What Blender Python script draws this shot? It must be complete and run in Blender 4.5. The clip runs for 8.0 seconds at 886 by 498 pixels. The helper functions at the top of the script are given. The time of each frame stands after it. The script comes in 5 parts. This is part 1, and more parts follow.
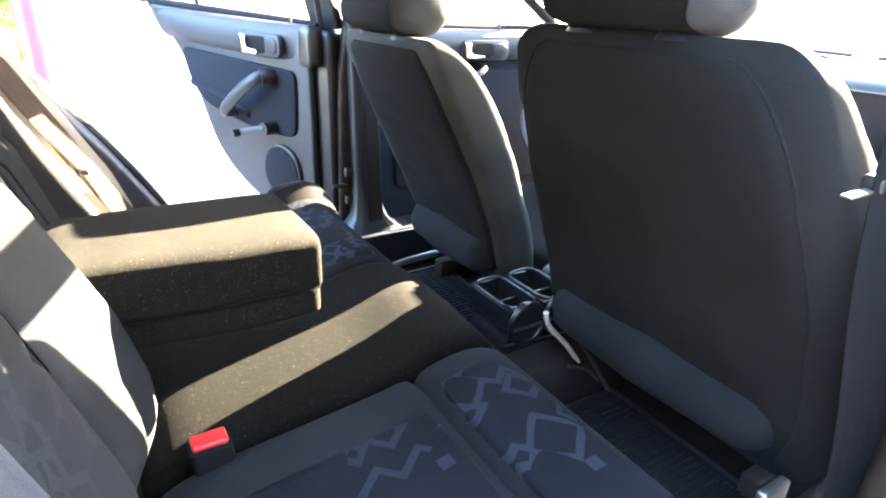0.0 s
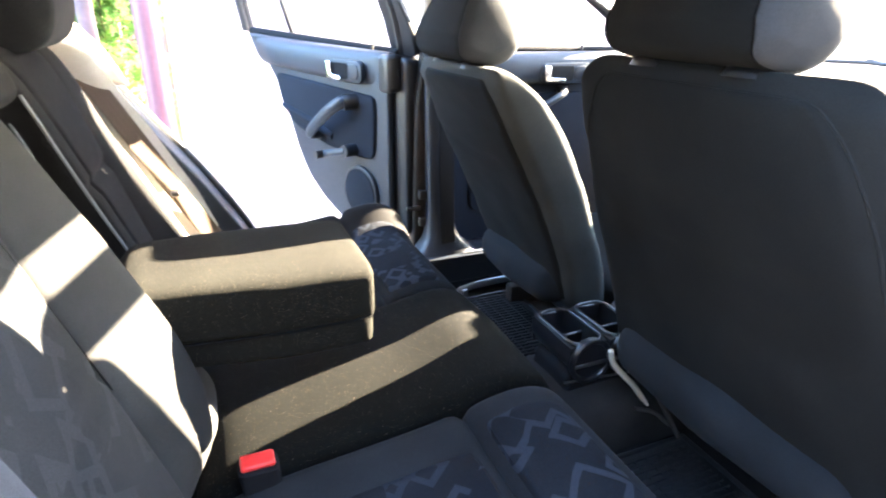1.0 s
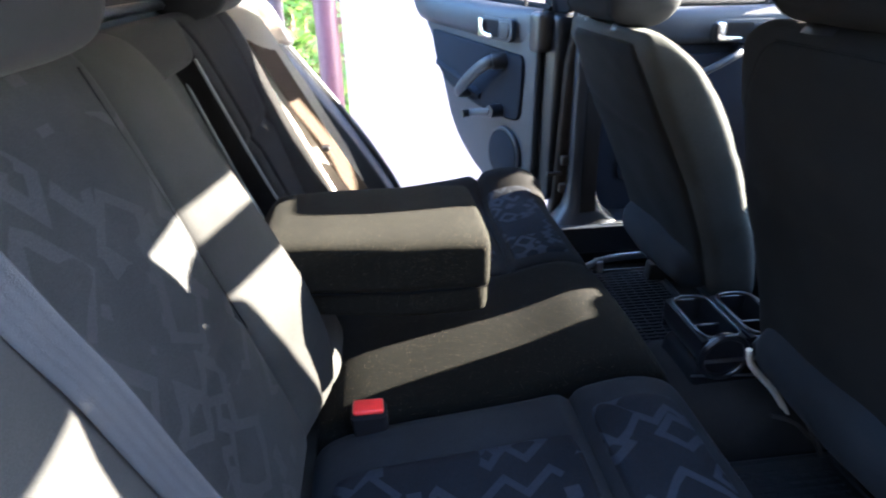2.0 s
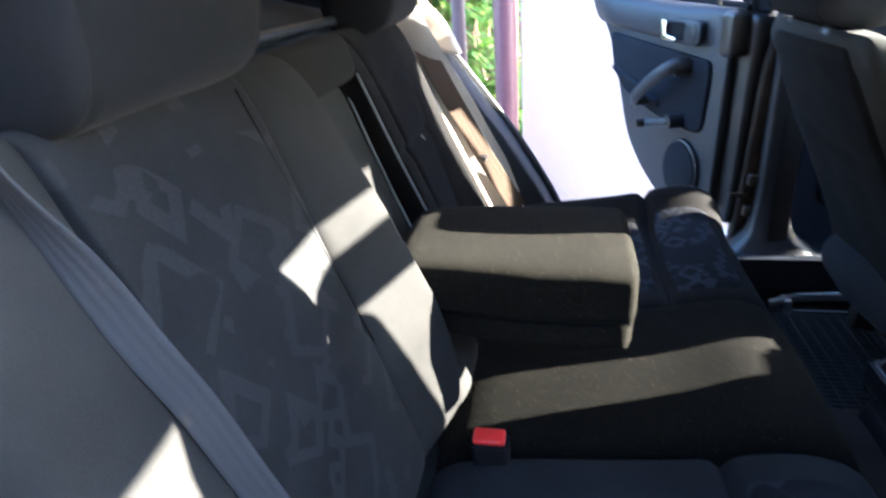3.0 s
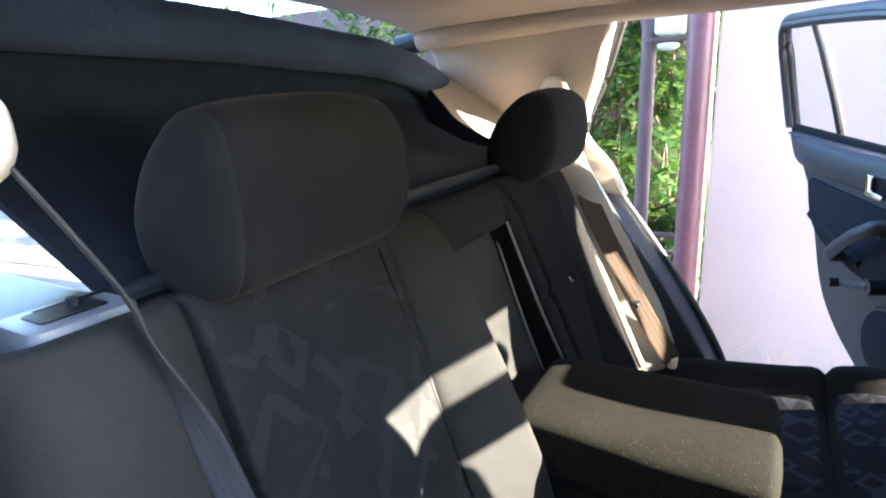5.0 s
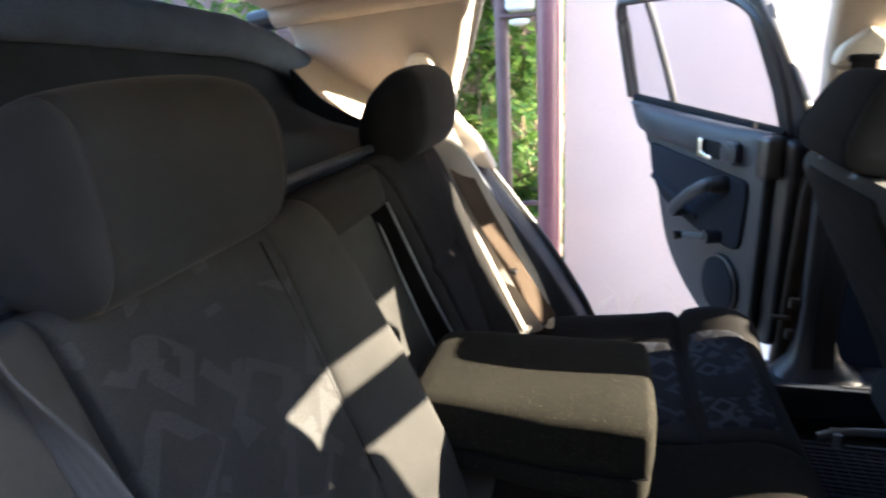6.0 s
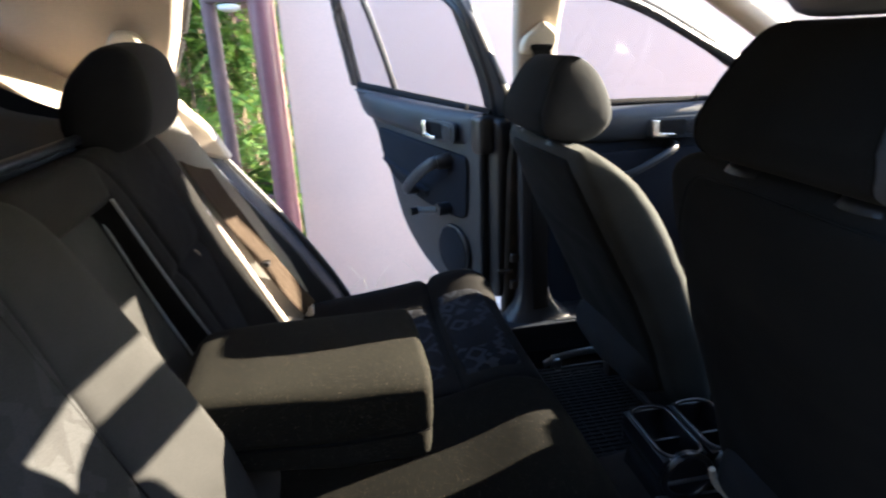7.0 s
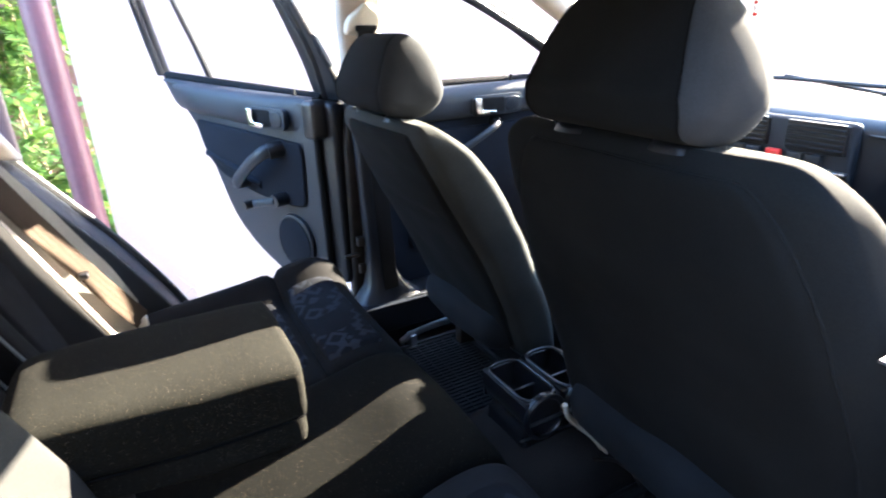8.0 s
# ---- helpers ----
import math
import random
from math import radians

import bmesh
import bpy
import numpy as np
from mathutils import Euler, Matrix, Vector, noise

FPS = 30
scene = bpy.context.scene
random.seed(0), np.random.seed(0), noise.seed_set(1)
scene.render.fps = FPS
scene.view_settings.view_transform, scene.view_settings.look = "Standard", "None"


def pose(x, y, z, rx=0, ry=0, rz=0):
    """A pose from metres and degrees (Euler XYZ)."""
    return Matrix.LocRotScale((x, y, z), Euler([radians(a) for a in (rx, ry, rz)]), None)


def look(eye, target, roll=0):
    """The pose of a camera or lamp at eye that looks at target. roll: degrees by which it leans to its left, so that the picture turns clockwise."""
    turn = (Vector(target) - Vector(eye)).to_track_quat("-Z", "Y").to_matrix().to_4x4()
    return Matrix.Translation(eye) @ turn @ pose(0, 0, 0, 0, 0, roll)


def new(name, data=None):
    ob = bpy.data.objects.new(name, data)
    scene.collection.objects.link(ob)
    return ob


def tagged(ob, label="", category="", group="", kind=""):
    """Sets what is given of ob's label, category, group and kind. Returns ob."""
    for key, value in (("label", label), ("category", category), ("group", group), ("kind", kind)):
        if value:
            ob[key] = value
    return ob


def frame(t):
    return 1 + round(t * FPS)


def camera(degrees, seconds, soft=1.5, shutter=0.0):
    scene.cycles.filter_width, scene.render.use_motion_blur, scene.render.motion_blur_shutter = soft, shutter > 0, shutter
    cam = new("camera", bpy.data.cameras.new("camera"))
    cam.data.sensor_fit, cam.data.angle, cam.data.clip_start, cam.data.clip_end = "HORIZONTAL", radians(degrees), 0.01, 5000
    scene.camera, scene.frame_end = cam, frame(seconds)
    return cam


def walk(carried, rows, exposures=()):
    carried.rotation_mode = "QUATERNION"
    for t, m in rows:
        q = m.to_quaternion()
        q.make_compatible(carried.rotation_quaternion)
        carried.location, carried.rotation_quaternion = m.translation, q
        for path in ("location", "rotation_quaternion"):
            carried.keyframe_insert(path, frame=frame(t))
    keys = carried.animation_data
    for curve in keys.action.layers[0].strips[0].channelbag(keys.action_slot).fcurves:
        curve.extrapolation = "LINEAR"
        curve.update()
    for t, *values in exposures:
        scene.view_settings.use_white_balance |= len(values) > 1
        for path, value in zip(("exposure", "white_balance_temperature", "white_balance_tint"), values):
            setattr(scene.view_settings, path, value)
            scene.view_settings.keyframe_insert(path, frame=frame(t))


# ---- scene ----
cam = camera(75.5, 8.0, soft=2.0, shutter=0.4)
PATH = [
    (0, (0.209, -0.853, 1.041), (1.193, 0.696, 0.245), 2.4),
    (0.5, (0.227, -0.854, 1.053), (1.131, 0.75, 0.272), 2.1),
    (1, (0.267, -0.859, 1.068), (0.981, 0.847, 0.307), 0.8),
    (1.5, (0.291, -0.861, 1.085), (0.756, 0.904, 0.268), -0.1),
    (1.7, (0.302, -0.865, 1.088), (0.658, 0.907, 0.231), -0.5),
    (2.8, (0.353, -0.813, 1.092), (0.091, 0.934, 0.154), -3.6),
    (3, (0.364, -0.804, 1.098), (-0.028, 0.951, 0.223), -4.6),
    (3.5, (0.399, -0.794, 1.141), (-0.328, 0.917, 0.405), -5.1),
    (4, (0.418, -0.787, 1.169), (-0.53, 0.868, 0.567), -4.9),
    (4.2, (0.414, -0.78, 1.182), (-0.58, 0.876, 0.662), -3.0),
    (5.3, (0.433, -0.772, 1.182), (-0.501, 0.906, 0.625), -2.1),
    (5.5, (0.43, -0.769, 1.181), (-0.405, 0.942, 0.566), -2.4),
    (6, (0.408, -0.774, 1.184), (-0.15, 1.041, 0.556), -3.8),
    (6.5, (0.391, -0.779, 1.168), (0.335, 1.103, 0.491), -2.9),
    (7, (0.372, -0.785, 1.163), (0.705, 1.062, 0.473), -2.2),
    (7.5, (0.347, -0.784, 1.151), (0.993, 0.968, 0.437), -2.8),
    (8, (0.336, -0.788, 1.141), (1.202, 0.858, 0.405), -2.3),
]
EXPOSURES = [(0, 6.95, 6230, 10), (1.0, 6.62, 6030, 10), (1.7, 5.85, 5490, 10), (3.0, 5.2, 5190, 10), (3.5, 4.98, 4990, 10), (4.0, 4.80, 5240, 10), (5.5, 4.76, 5690, 10), (6.0, 4.60, 5940, 10), (6.5, 4.38, 5890, 10), (7.0, 4.28, 5840, 10), (7.5, 4.67, 5690, 10), (8.0, 5.35, 5590, 10)]
walk(cam, [(t, look(eye, target, roll)) for t, eye, target, roll in PATH], EXPOSURES)

# ---- light ----
SUN_AZ, SUN_EL = 9.5, 21.8
world = bpy.data.worlds.new("sky")
scene.world = world
world.use_nodes = True
wn = world.node_tree.nodes
sky = wn.new("ShaderNodeTexSky")
sky.sky_type, sky.sun_disc = "NISHITA", False
sky.sun_elevation, sky.sun_rotation = radians(SUN_EL), radians(90 - SUN_AZ)
wn["Background"].inputs[1].default_value = 0.084
world.node_tree.links.new(sky.outputs[0], wn["Background"].inputs[0])
sun_data = bpy.data.lights.new("sun", "SUN")
sun_data.energy, sun_data.angle, sun_data.color = 3.7, radians(0.5), (1.0, 0.81, 0.56)
sun = new("sun", sun_data)
SUN_DIR = Vector((math.cos(radians(SUN_EL)) * math.cos(radians(SUN_AZ)), math.cos(radians(SUN_EL)) * math.sin(radians(SUN_AZ)), math.sin(radians(SUN_EL))))
sun.matrix_world = look(SUN_DIR * 20, (0, 0, 0))

# ---- materials ----
def material(name, build):
    m = bpy.data.materials.new(name)
    m.use_nodes = True
    nt = m.node_tree
    build(nt, nt.nodes["Principled BSDF"])
    return m


def node(nt, kind, **sets):
    n = nt.nodes.new(kind)
    for k, v in sets.items():
        if k in n.inputs:
            n.inputs[k].default_value = v
    return n


def coords(nt):
    return nt.nodes.new("ShaderNodeTexCoord").outputs["Object"]


def noise_tex(nt, scale, detail=3.0, rough=0.55):
    n = node(nt, "ShaderNodeTexNoise", Scale=scale, Detail=detail, Roughness=rough)
    nt.links.new(coords(nt), n.inputs["Vector"])
    return n.outputs[0]


def ramp(nt, fac, stops):
    r = nt.nodes.new("ShaderNodeValToRGB")
    el = r.color_ramp.elements
    while len(el) < len(stops):
        el.new(0.5)
    for e, (p, c) in zip(el, stops):
        e.position = p
        e.color = (*c, 1) if len(c) == 3 else c
    nt.links.new(fac, r.inputs[0])
    return r.outputs[0]


def mixc(nt, fac, a, b, mode="MIX"):
    m = nt.nodes.new("ShaderNodeMix")
    m.data_type, m.blend_type = "RGBA", mode
    for sock, v in ((m.inputs[0], fac), (m.inputs[6], a), (m.inputs[7], b)):
        if isinstance(v, (int, float)):
            sock.default_value = v
        elif isinstance(v, tuple):
            sock.default_value = (*v, 1)
        else:
            nt.links.new(v, sock)
    return m.outputs[2]


def maths(nt, op, a, b=0.0):
    m = nt.nodes.new("ShaderNodeMath")
    m.operation = op
    for sock, v in ((m.inputs[0], a), (m.inputs[1], b)):
        if isinstance(v, (int, float)):
            sock.default_value = v
        else:
            nt.links.new(v, sock)
    return m.outputs[0]


def bump(nt, p, height, strength, dist=0.002):
    b = node(nt, "ShaderNodeBump", Strength=strength, Distance=dist)
    nt.links.new(height, b.inputs["Height"])
    nt.links.new(b.outputs[0], p.inputs["Normal"])


def plain(name, colour, rough=0.5, metal=0.0, vary=0.15, grain=180.0, relief=0.15, big=7.0, coat=0.0, spec=0.5):
    """A surface with fine grain and broad, faint wear."""
    def build(nt, p):
        fine, broad = noise_tex(nt, grain, 2.0), noise_tex(nt, big, 4.0)
        dark = tuple(c * (1 - vary) for c in colour)
        light = tuple(min(1, c * (1 + vary)) for c in colour)
        a = ramp(nt, broad, [(0.3, dark), (0.7, light)])
        b = ramp(nt, fine, [(0.3, (0.86, 0.86, 0.86)), (0.7, (1, 1, 1))])
        nt.links.new(mixc(nt, 1.0, a, b, "MULTIPLY"), p.inputs["Base Color"])
        p.inputs["Metallic"].default_value = metal
        p.inputs["Coat Weight"].default_value = coat
        p.inputs["Specular IOR Level"].default_value = spec
        r = nt.nodes.new("ShaderNodeMapRange")
        nt.links.new(broad, r.inputs[0])
        r.inputs[3].default_value, r.inputs[4].default_value = max(0.03, rough - 0.08), min(1, rough + 0.1)
        nt.links.new(r.outputs[0], p.inputs["Roughness"])
        if relief:
            bump(nt, p, fine, relief, 0.001)
    return material(name, build)


def cloth(name, colour, pattern=None, lint=0.0, contrast=1.0, sheen=0.015, grain=0.45, size=10.5, stroke_width=0.1, share=0.42):
    """Woven car cloth; pattern: the colour of the angular strokes and squares; lint: the share of pale specks."""
    def build(nt, p):
        co = coords(nt)
        weave = node(nt, "ShaderNodeTexNoise", Scale=620.0, Detail=3.0, Roughness=0.7)
        nt.links.new(co, weave.inputs["Vector"])
        broad = noise_tex(nt, 6.0, 5.0)
        col = ramp(nt, broad, [(0.3, tuple(c * 0.74 for c in colour)), (0.72, tuple(c * 1.27 for c in colour))])
        if pattern:
            v1 = node(nt, "ShaderNodeTexVoronoi", Scale=size, Randomness=0.8)
            v1.distance = "MANHATTAN"
            nt.links.new(co, v1.inputs["Vector"])
            band = maths(nt, "LESS_THAN", maths(nt, "ABSOLUTE", maths(nt, "SUBTRACT", v1.outputs["Distance"], 0.62)), stroke_width)
            gate = maths(nt, "GREATER_THAN", noise_tex(nt, 9.0, 0.0), share)
            stroke = maths(nt, "MULTIPLY", band, gate)
            v2 = node(nt, "ShaderNodeTexVoronoi", Scale=20.0, Randomness=0.7)
            v2.distance = "CHEBYCHEV"
            nt.links.new(co, v2.inputs["Vector"])
            sq = maths(nt, "LESS_THAN", v2.outputs["Distance"], 0.2)
            sep = nt.nodes.new("ShaderNodeSeparateColor")
            nt.links.new(v2.outputs["Color"], sep.inputs[0])
            sq = maths(nt, "MULTIPLY", sq, maths(nt, "GREATER_THAN", sep.outputs[0], 0.5))
            mask = maths(nt, "MULTIPLY", maths(nt, "MAXIMUM", stroke, sq), contrast)
            col = mixc(nt, mask, col, pattern)
        thread = ramp(nt, weave.outputs[0], [(0.32, (1 - 0.5 * grain,) * 3), (0.68, (1 + 0.35 * grain,) * 3)])
        col = mixc(nt, 1.0, col, thread, "MULTIPLY")
        if lint:
            v3 = node(nt, "ShaderNodeTexVoronoi", Scale=430.0, Randomness=1.0)
            nt.links.new(co, v3.inputs["Vector"])
            s3 = nt.nodes.new("ShaderNodeSeparateColor")
            nt.links.new(v3.outputs["Color"], s3.inputs[0])
            speck = maths(nt, "MULTIPLY", maths(nt, "LESS_THAN", v3.outputs["Distance"], 0.24), maths(nt, "GREATER_THAN", s3.outputs[1], 1 - lint))
            dust = ramp(nt, s3.outputs[0], [(0.0, (0.03, 0.026, 0.019)), (0.6, (0.055, 0.045, 0.03)), (0.93, (0.09, 0.07, 0.05)), (1.0, (0.16, 0.13, 0.11))])
            col = mixc(nt, speck, col, dust)
        nt.links.new(col, p.inputs["Base Color"])
        p.inputs["Roughness"].default_value = 0.92
        p.inputs["Specular IOR Level"].default_value = 0.06
        p.inputs["Sheen Weight"].default_value = sheen
        p.inputs["Sheen Roughness"].default_value = 0.45
        bump(nt, p, weave.outputs[0], 0.5 * grain, 0.0012)
    return material(name, build)


def glass(name, tint):
    def build(nt, p):
        tr = node(nt, "ShaderNodeBsdfTransparent", Color=(*tint, 1))
        gl = node(nt, "ShaderNodeBsdfGlossy", Roughness=0.02)
        mx = nt.nodes.new("ShaderNodeMixShader")
        mx.inputs[0].default_value = 0.035
        nt.links.new(tr.outputs[0], mx.inputs[1])
        nt.links.new(gl.outputs[0], mx.inputs[2])
        nt.links.new(mx.outputs[0], nt.nodes["Material Output"].inputs[0])
    return material(name, build)


CLOTH = cloth("dark_cloth", (0.0285, 0.0284, 0.0277), grain=0.32)
CLOTH_FRONT = cloth("dark_front_seat_cloth", (0.0106, 0.0107, 0.0105), sheen=0.008)
# one bolster cloth in two tones: paled by skylight for the driver, shaded for the passenger
CLOTH_SIDE_LIT = cloth("lit_bolster_cloth", (0.040, 0.042, 0.040))
CLOTH_SIDE_SHADED = cloth("shaded_bolster_cloth", (0.0135, 0.0137, 0.0136))
# the front seats' cloth, a little paler and bluer for light on the apron
CLOTH_APRON_LIT = cloth("lit_apron_cloth", (0.0138, 0.0148, 0.0165))
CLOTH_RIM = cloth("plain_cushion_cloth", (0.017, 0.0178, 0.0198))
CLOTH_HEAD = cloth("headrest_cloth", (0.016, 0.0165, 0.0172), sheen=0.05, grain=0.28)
# the bench's plain cloth again, with the far side's shade put into its colour
CLOTH_SHADED = cloth("shaded_seat_cloth", (0.0115, 0.0112, 0.0112))
# near rear headrest ends, coloured paler for the light from the door
CLOTH_REAR_END_LIT = cloth("lit_rear_headrest_end_cloth", (0.021, 0.0215, 0.0225), sheen=0.05, grain=0.28)
# front headrest ends: side light is put into this paler tone
CLOTH_END_LIT = cloth("lit_headrest_end_cloth", (0.036, 0.038, 0.041), sheen=0.05, grain=0.28)
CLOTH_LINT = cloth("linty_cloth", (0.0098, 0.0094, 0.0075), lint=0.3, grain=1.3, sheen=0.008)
# darker copy of the armrest cloth, to hold down the sunlit band on the cushion
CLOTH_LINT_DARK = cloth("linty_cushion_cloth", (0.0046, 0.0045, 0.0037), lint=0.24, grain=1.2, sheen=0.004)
CLOTH_PAT = cloth("patterned_cloth", (0.011, 0.0118, 0.0145), pattern=(0.0245, 0.0275, 0.035), size=13.0, share=0.38)
CLOTH_PAT_DENSE = cloth("densely_patterned_cloth", (0.010, 0.011, 0.014), pattern=(0.024, 0.027, 0.034), size=24.0, stroke_width=0.17, share=0.36)
# far copy of the patterned back cloth below, its colour lowered for shade
CLOTH_PAT_SHADED = cloth("shaded_patterned_cloth", (0.0085, 0.0083, 0.0085), pattern=(0.016, 0.016, 0.017), contrast=0.33)
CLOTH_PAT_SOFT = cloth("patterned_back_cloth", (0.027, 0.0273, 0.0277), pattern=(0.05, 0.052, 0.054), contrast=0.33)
# shelf carpet in two tones: sky light painted on the roll, shade on the board
CARPET_LIT = cloth("bluish_carpet_lit", (0.07, 0.10, 0.16), sheen=0.06, grain=0.9)
CARPET_SHADED = cloth("bluish_carpet_shaded", (0.021, 0.028, 0.042), sheen=0.03)
FLOOR_CARPET = plain("floor_carpet", (0.022, 0.0195, 0.018), 0.95, vary=0.4, grain=300, relief=0.9, spec=0.1)
TRIM = plain("grey_plastic", (0.0195, 0.0245, 0.033), 0.45, vary=0.14, grain=700, relief=0.35, spec=0.3)
TRIM_DARK = plain("dark_plastic", (0.0105, 0.0135, 0.020), 0.4, vary=0.2, grain=700, relief=0.3, spec=0.35)
TRIM_NAVY = plain("navy_door_cloth", (0.0085, 0.0108, 0.0165), 0.8, vary=0.18, grain=500, relief=0.4, spec=0.08)
# grey trim of the ledge and bezel, with the sky's pale blue reflection painted in
TRIM_SKYLIT = plain("skylit_grey_plastic", (0.10, 0.115, 0.14), 0.34, vary=0.12, grain=500, relief=0.2)
BEZEL_SKYLIT = plain("skylit_bezel_plastic", (0.2, 0.225, 0.27), 0.4, vary=0.12, grain=500, relief=0.2)
BLACK = plain("black_plastic", (0.012, 0.012, 0.014), 0.38, vary=0.25, grain=400, relief=0.15)
GLOSS = plain("glossy_black_plastic", (0.010, 0.010, 0.012), 0.3, vary=0.2, grain=60, relief=0.05)
RUBBER = plain("black_rubber", (0.016, 0.016, 0.017), 0.5, vary=0.35, grain=150, relief=0.3)
BEIGE = plain("beige_plastic", (0.50, 0.425, 0.345), 0.6, vary=0.08, grain=500, relief=0.25)
BEIGE_GREY = plain("pale_grey_trim", (0.33, 0.32, 0.30), 0.55, vary=0.1, grain=500, relief=0.25)
HEADLINER = plain("beige_headliner", (0.5, 0.43, 0.35), 0.95, vary=0.06, grain=500, relief=0.5)
IVORY = plain("ivory_plastic", (0.72, 0.66, 0.55), 0.35, vary=0.05, grain=300, relief=0.1)
CHROME = plain("chrome", (0.75, 0.75, 0.76), 0.16, metal=1.0, vary=0.08, grain=40, relief=0.03)
STEEL = plain("worn_steel", (0.55, 0.55, 0.57), 0.38, metal=1.0, vary=0.2, grain=80, relief=0.15)
IRON = plain("dirty_iron", (0.04, 0.033, 0.028), 0.6, metal=0.3, vary=0.4, grain=90, relief=0.4)
PAINT = plain("black_car_paint", (0.009, 0.010, 0.013), 0.4, vary=0.2, grain=30, relief=0.0, coat=0.12, spec=0.3)
RUST = plain("dirty_door_jamb", (0.013, 0.009, 0.007), 0.55, vary=0.7, grain=60, relief=0.4, big=22, spec=0.2)
BELT = plain("grey_webbing", (0.052, 0.055, 0.06), 0.8, vary=0.1, grain=900, relief=0.6, spec=0.15)
BELT_BLACK = plain("black_webbing", (0.009, 0.009, 0.01), 0.85, vary=0.15, grain=900, relief=0.6, spec=0.08)
BELT_TAN = plain("brown_webbing", (0.055, 0.04, 0.029), 0.8, vary=0.12, grain=900, relief=0.6, spec=0.1)
PIPING = plain("pale_grey_piping", (0.13, 0.14, 0.15), 0.6, vary=0.1, grain=600, relief=0.2)
THREAD = plain("black_seam", (0.006, 0.006, 0.006), 0.95, vary=0.1, grain=600, relief=0.2, spec=0.02)
RED = plain("red_plastic", (0.75, 0.035, 0.03), 0.35, vary=0.08, grain=100, relief=0.05)
PINK = plain("pink_plaster", (0.73, 0.525, 0.43), 0.92, vary=0.05, grain=190, relief=0.12, big=1.6)
BLOCKER_GREY = plain("blocker_grey", (0.09, 0.088, 0.086), 0.92, vary=0.12, grain=40, relief=0.4, big=1.4)
MAROON = plain("maroon_paint", (0.135, 0.05, 0.058), 0.42, vary=0.15, grain=40, relief=0.08, big=5)
MAROON_OLD = plain("faded_brown_paint", (0.11, 0.06, 0.06), 0.6, vary=0.25, grain=60, relief=0.2, big=9)
WHITE = plain("white_plastic", (0.78, 0.79, 0.8), 0.35, vary=0.04, grain=60, relief=0.05)
DIRT = plain("dusty_ground", (0.15, 0.138, 0.124), 0.95, vary=0.3, grain=45, relief=0.9, big=1.3)
CONCRETE = plain("pale_concrete", (0.52, 0.48, 0.45), 0.92, vary=0.12, grain=90, relief=0.5, big=2.2)
STRAW = plain("dry_grass", (0.5, 0.4, 0.25), 0.85, vary=0.25, grain=40, relief=0.1)
BARK = plain("bark", (0.1, 0.075, 0.05), 0.9, vary=0.3, grain=60, relief=0.8)
WINDOW = glass("window_glass", (0.88, 0.88, 0.905))
SCREEN = glass("windscreen_glass", (0.9, 0.93, 0.92))


def leaf_build(nt, p):
    gi = nt.nodes.new("ShaderNodeNewGeometry")
    nt.links.new(ramp(nt, gi.outputs["Random Per Island"], [(0.0, (0.012, 0.042, 0.009)), (0.45, (0.026, 0.075, 0.014)), (0.8, (0.058, 0.11, 0.018)), (1.0, (0.11, 0.135, 0.028))]), p.inputs["Base Color"])
    p.inputs["Roughness"].default_value = 0.5
    tl = node(nt, "ShaderNodeBsdfTranslucent", Color=(0.07, 0.15, 0.022, 1))
    mx = node(nt, "ShaderNodeMixShader", Fac=0.35)
    nt.links.new(p.outputs[0], mx.inputs[1])
    nt.links.new(tl.outputs[0], mx.inputs[2])
    nt.links.new(mx.outputs[0], nt.nodes["Material Output"].inputs[0])


LEAF = material("leaves", leaf_build)

# ---- mesh helpers ----
def thing(name, at, label, category, group="", kind=""):
    ob = new(name)
    ob.location = at
    ob.empty_display_size = 0.05
    return tagged(ob, label, category, group, kind)


def part(name, bm, material_, parent=None, label="", smooth=True, angle=40):
    """Links a bmesh, built in world places, as one mesh under parent."""
    bmesh.ops.recalc_face_normals(bm, faces=bm.faces)
    me = bpy.data.meshes.new(name)
    if parent is not None:
        root = parent
        shift = Matrix.Identity(4)
        while root is not None:
            shift = shift @ root.matrix_basis.inverted() if root.parent is None else shift
            root = root.parent
        bm.transform(shift)
    bm.to_mesh(me)
    bm.free()
    me.materials.append(material_)
    if smooth:
        me.polygons.foreach_set("use_smooth", [True] * len(me.polygons))
        me.set_sharp_from_angle(angle=radians(angle))
    ob = new(name, me)
    if parent is not None:
        ob.parent = parent
    return tagged(ob, label) if label else ob


def rbox(bm, lo, hi, r=0.006, seg=3):
    """A box between two corners, with rounded edges."""
    c = [(a + b) / 2 for a, b in zip(lo, hi)]
    s = [abs(b - a) for a, b in zip(lo, hi)]
    made = bmesh.ops.create_cube(bm, size=1.0, matrix=Matrix.Translation(c) @ Matrix.Diagonal((*s, 1)))
    if r:
        edges = list({e for v in made["verts"] for e in v.link_edges})
        bmesh.ops.bevel(bm, geom=edges, offset=min(r, min(s) * 0.45), segments=seg, profile=0.5, affect="EDGES")
    return bm


def box(lo, hi, r=0.006, seg=3):
    return rbox(bmesh.new(), lo, hi, r, seg)


def skin(bm, rings, close=True, caps=True):
    vs = [[bm.verts.new(p) for p in ring] for ring in rings]
    n = len(vs[0])
    for a, b in zip(vs, vs[1:]):
        for i in range(n if close else n - 1):
            j = (i + 1) % n
            bm.faces.new((a[i], a[j], b[j], b[i]))
    if caps and close:
        bm.faces.new(vs[0][::-1])
        bm.faces.new(vs[-1])
    return bm


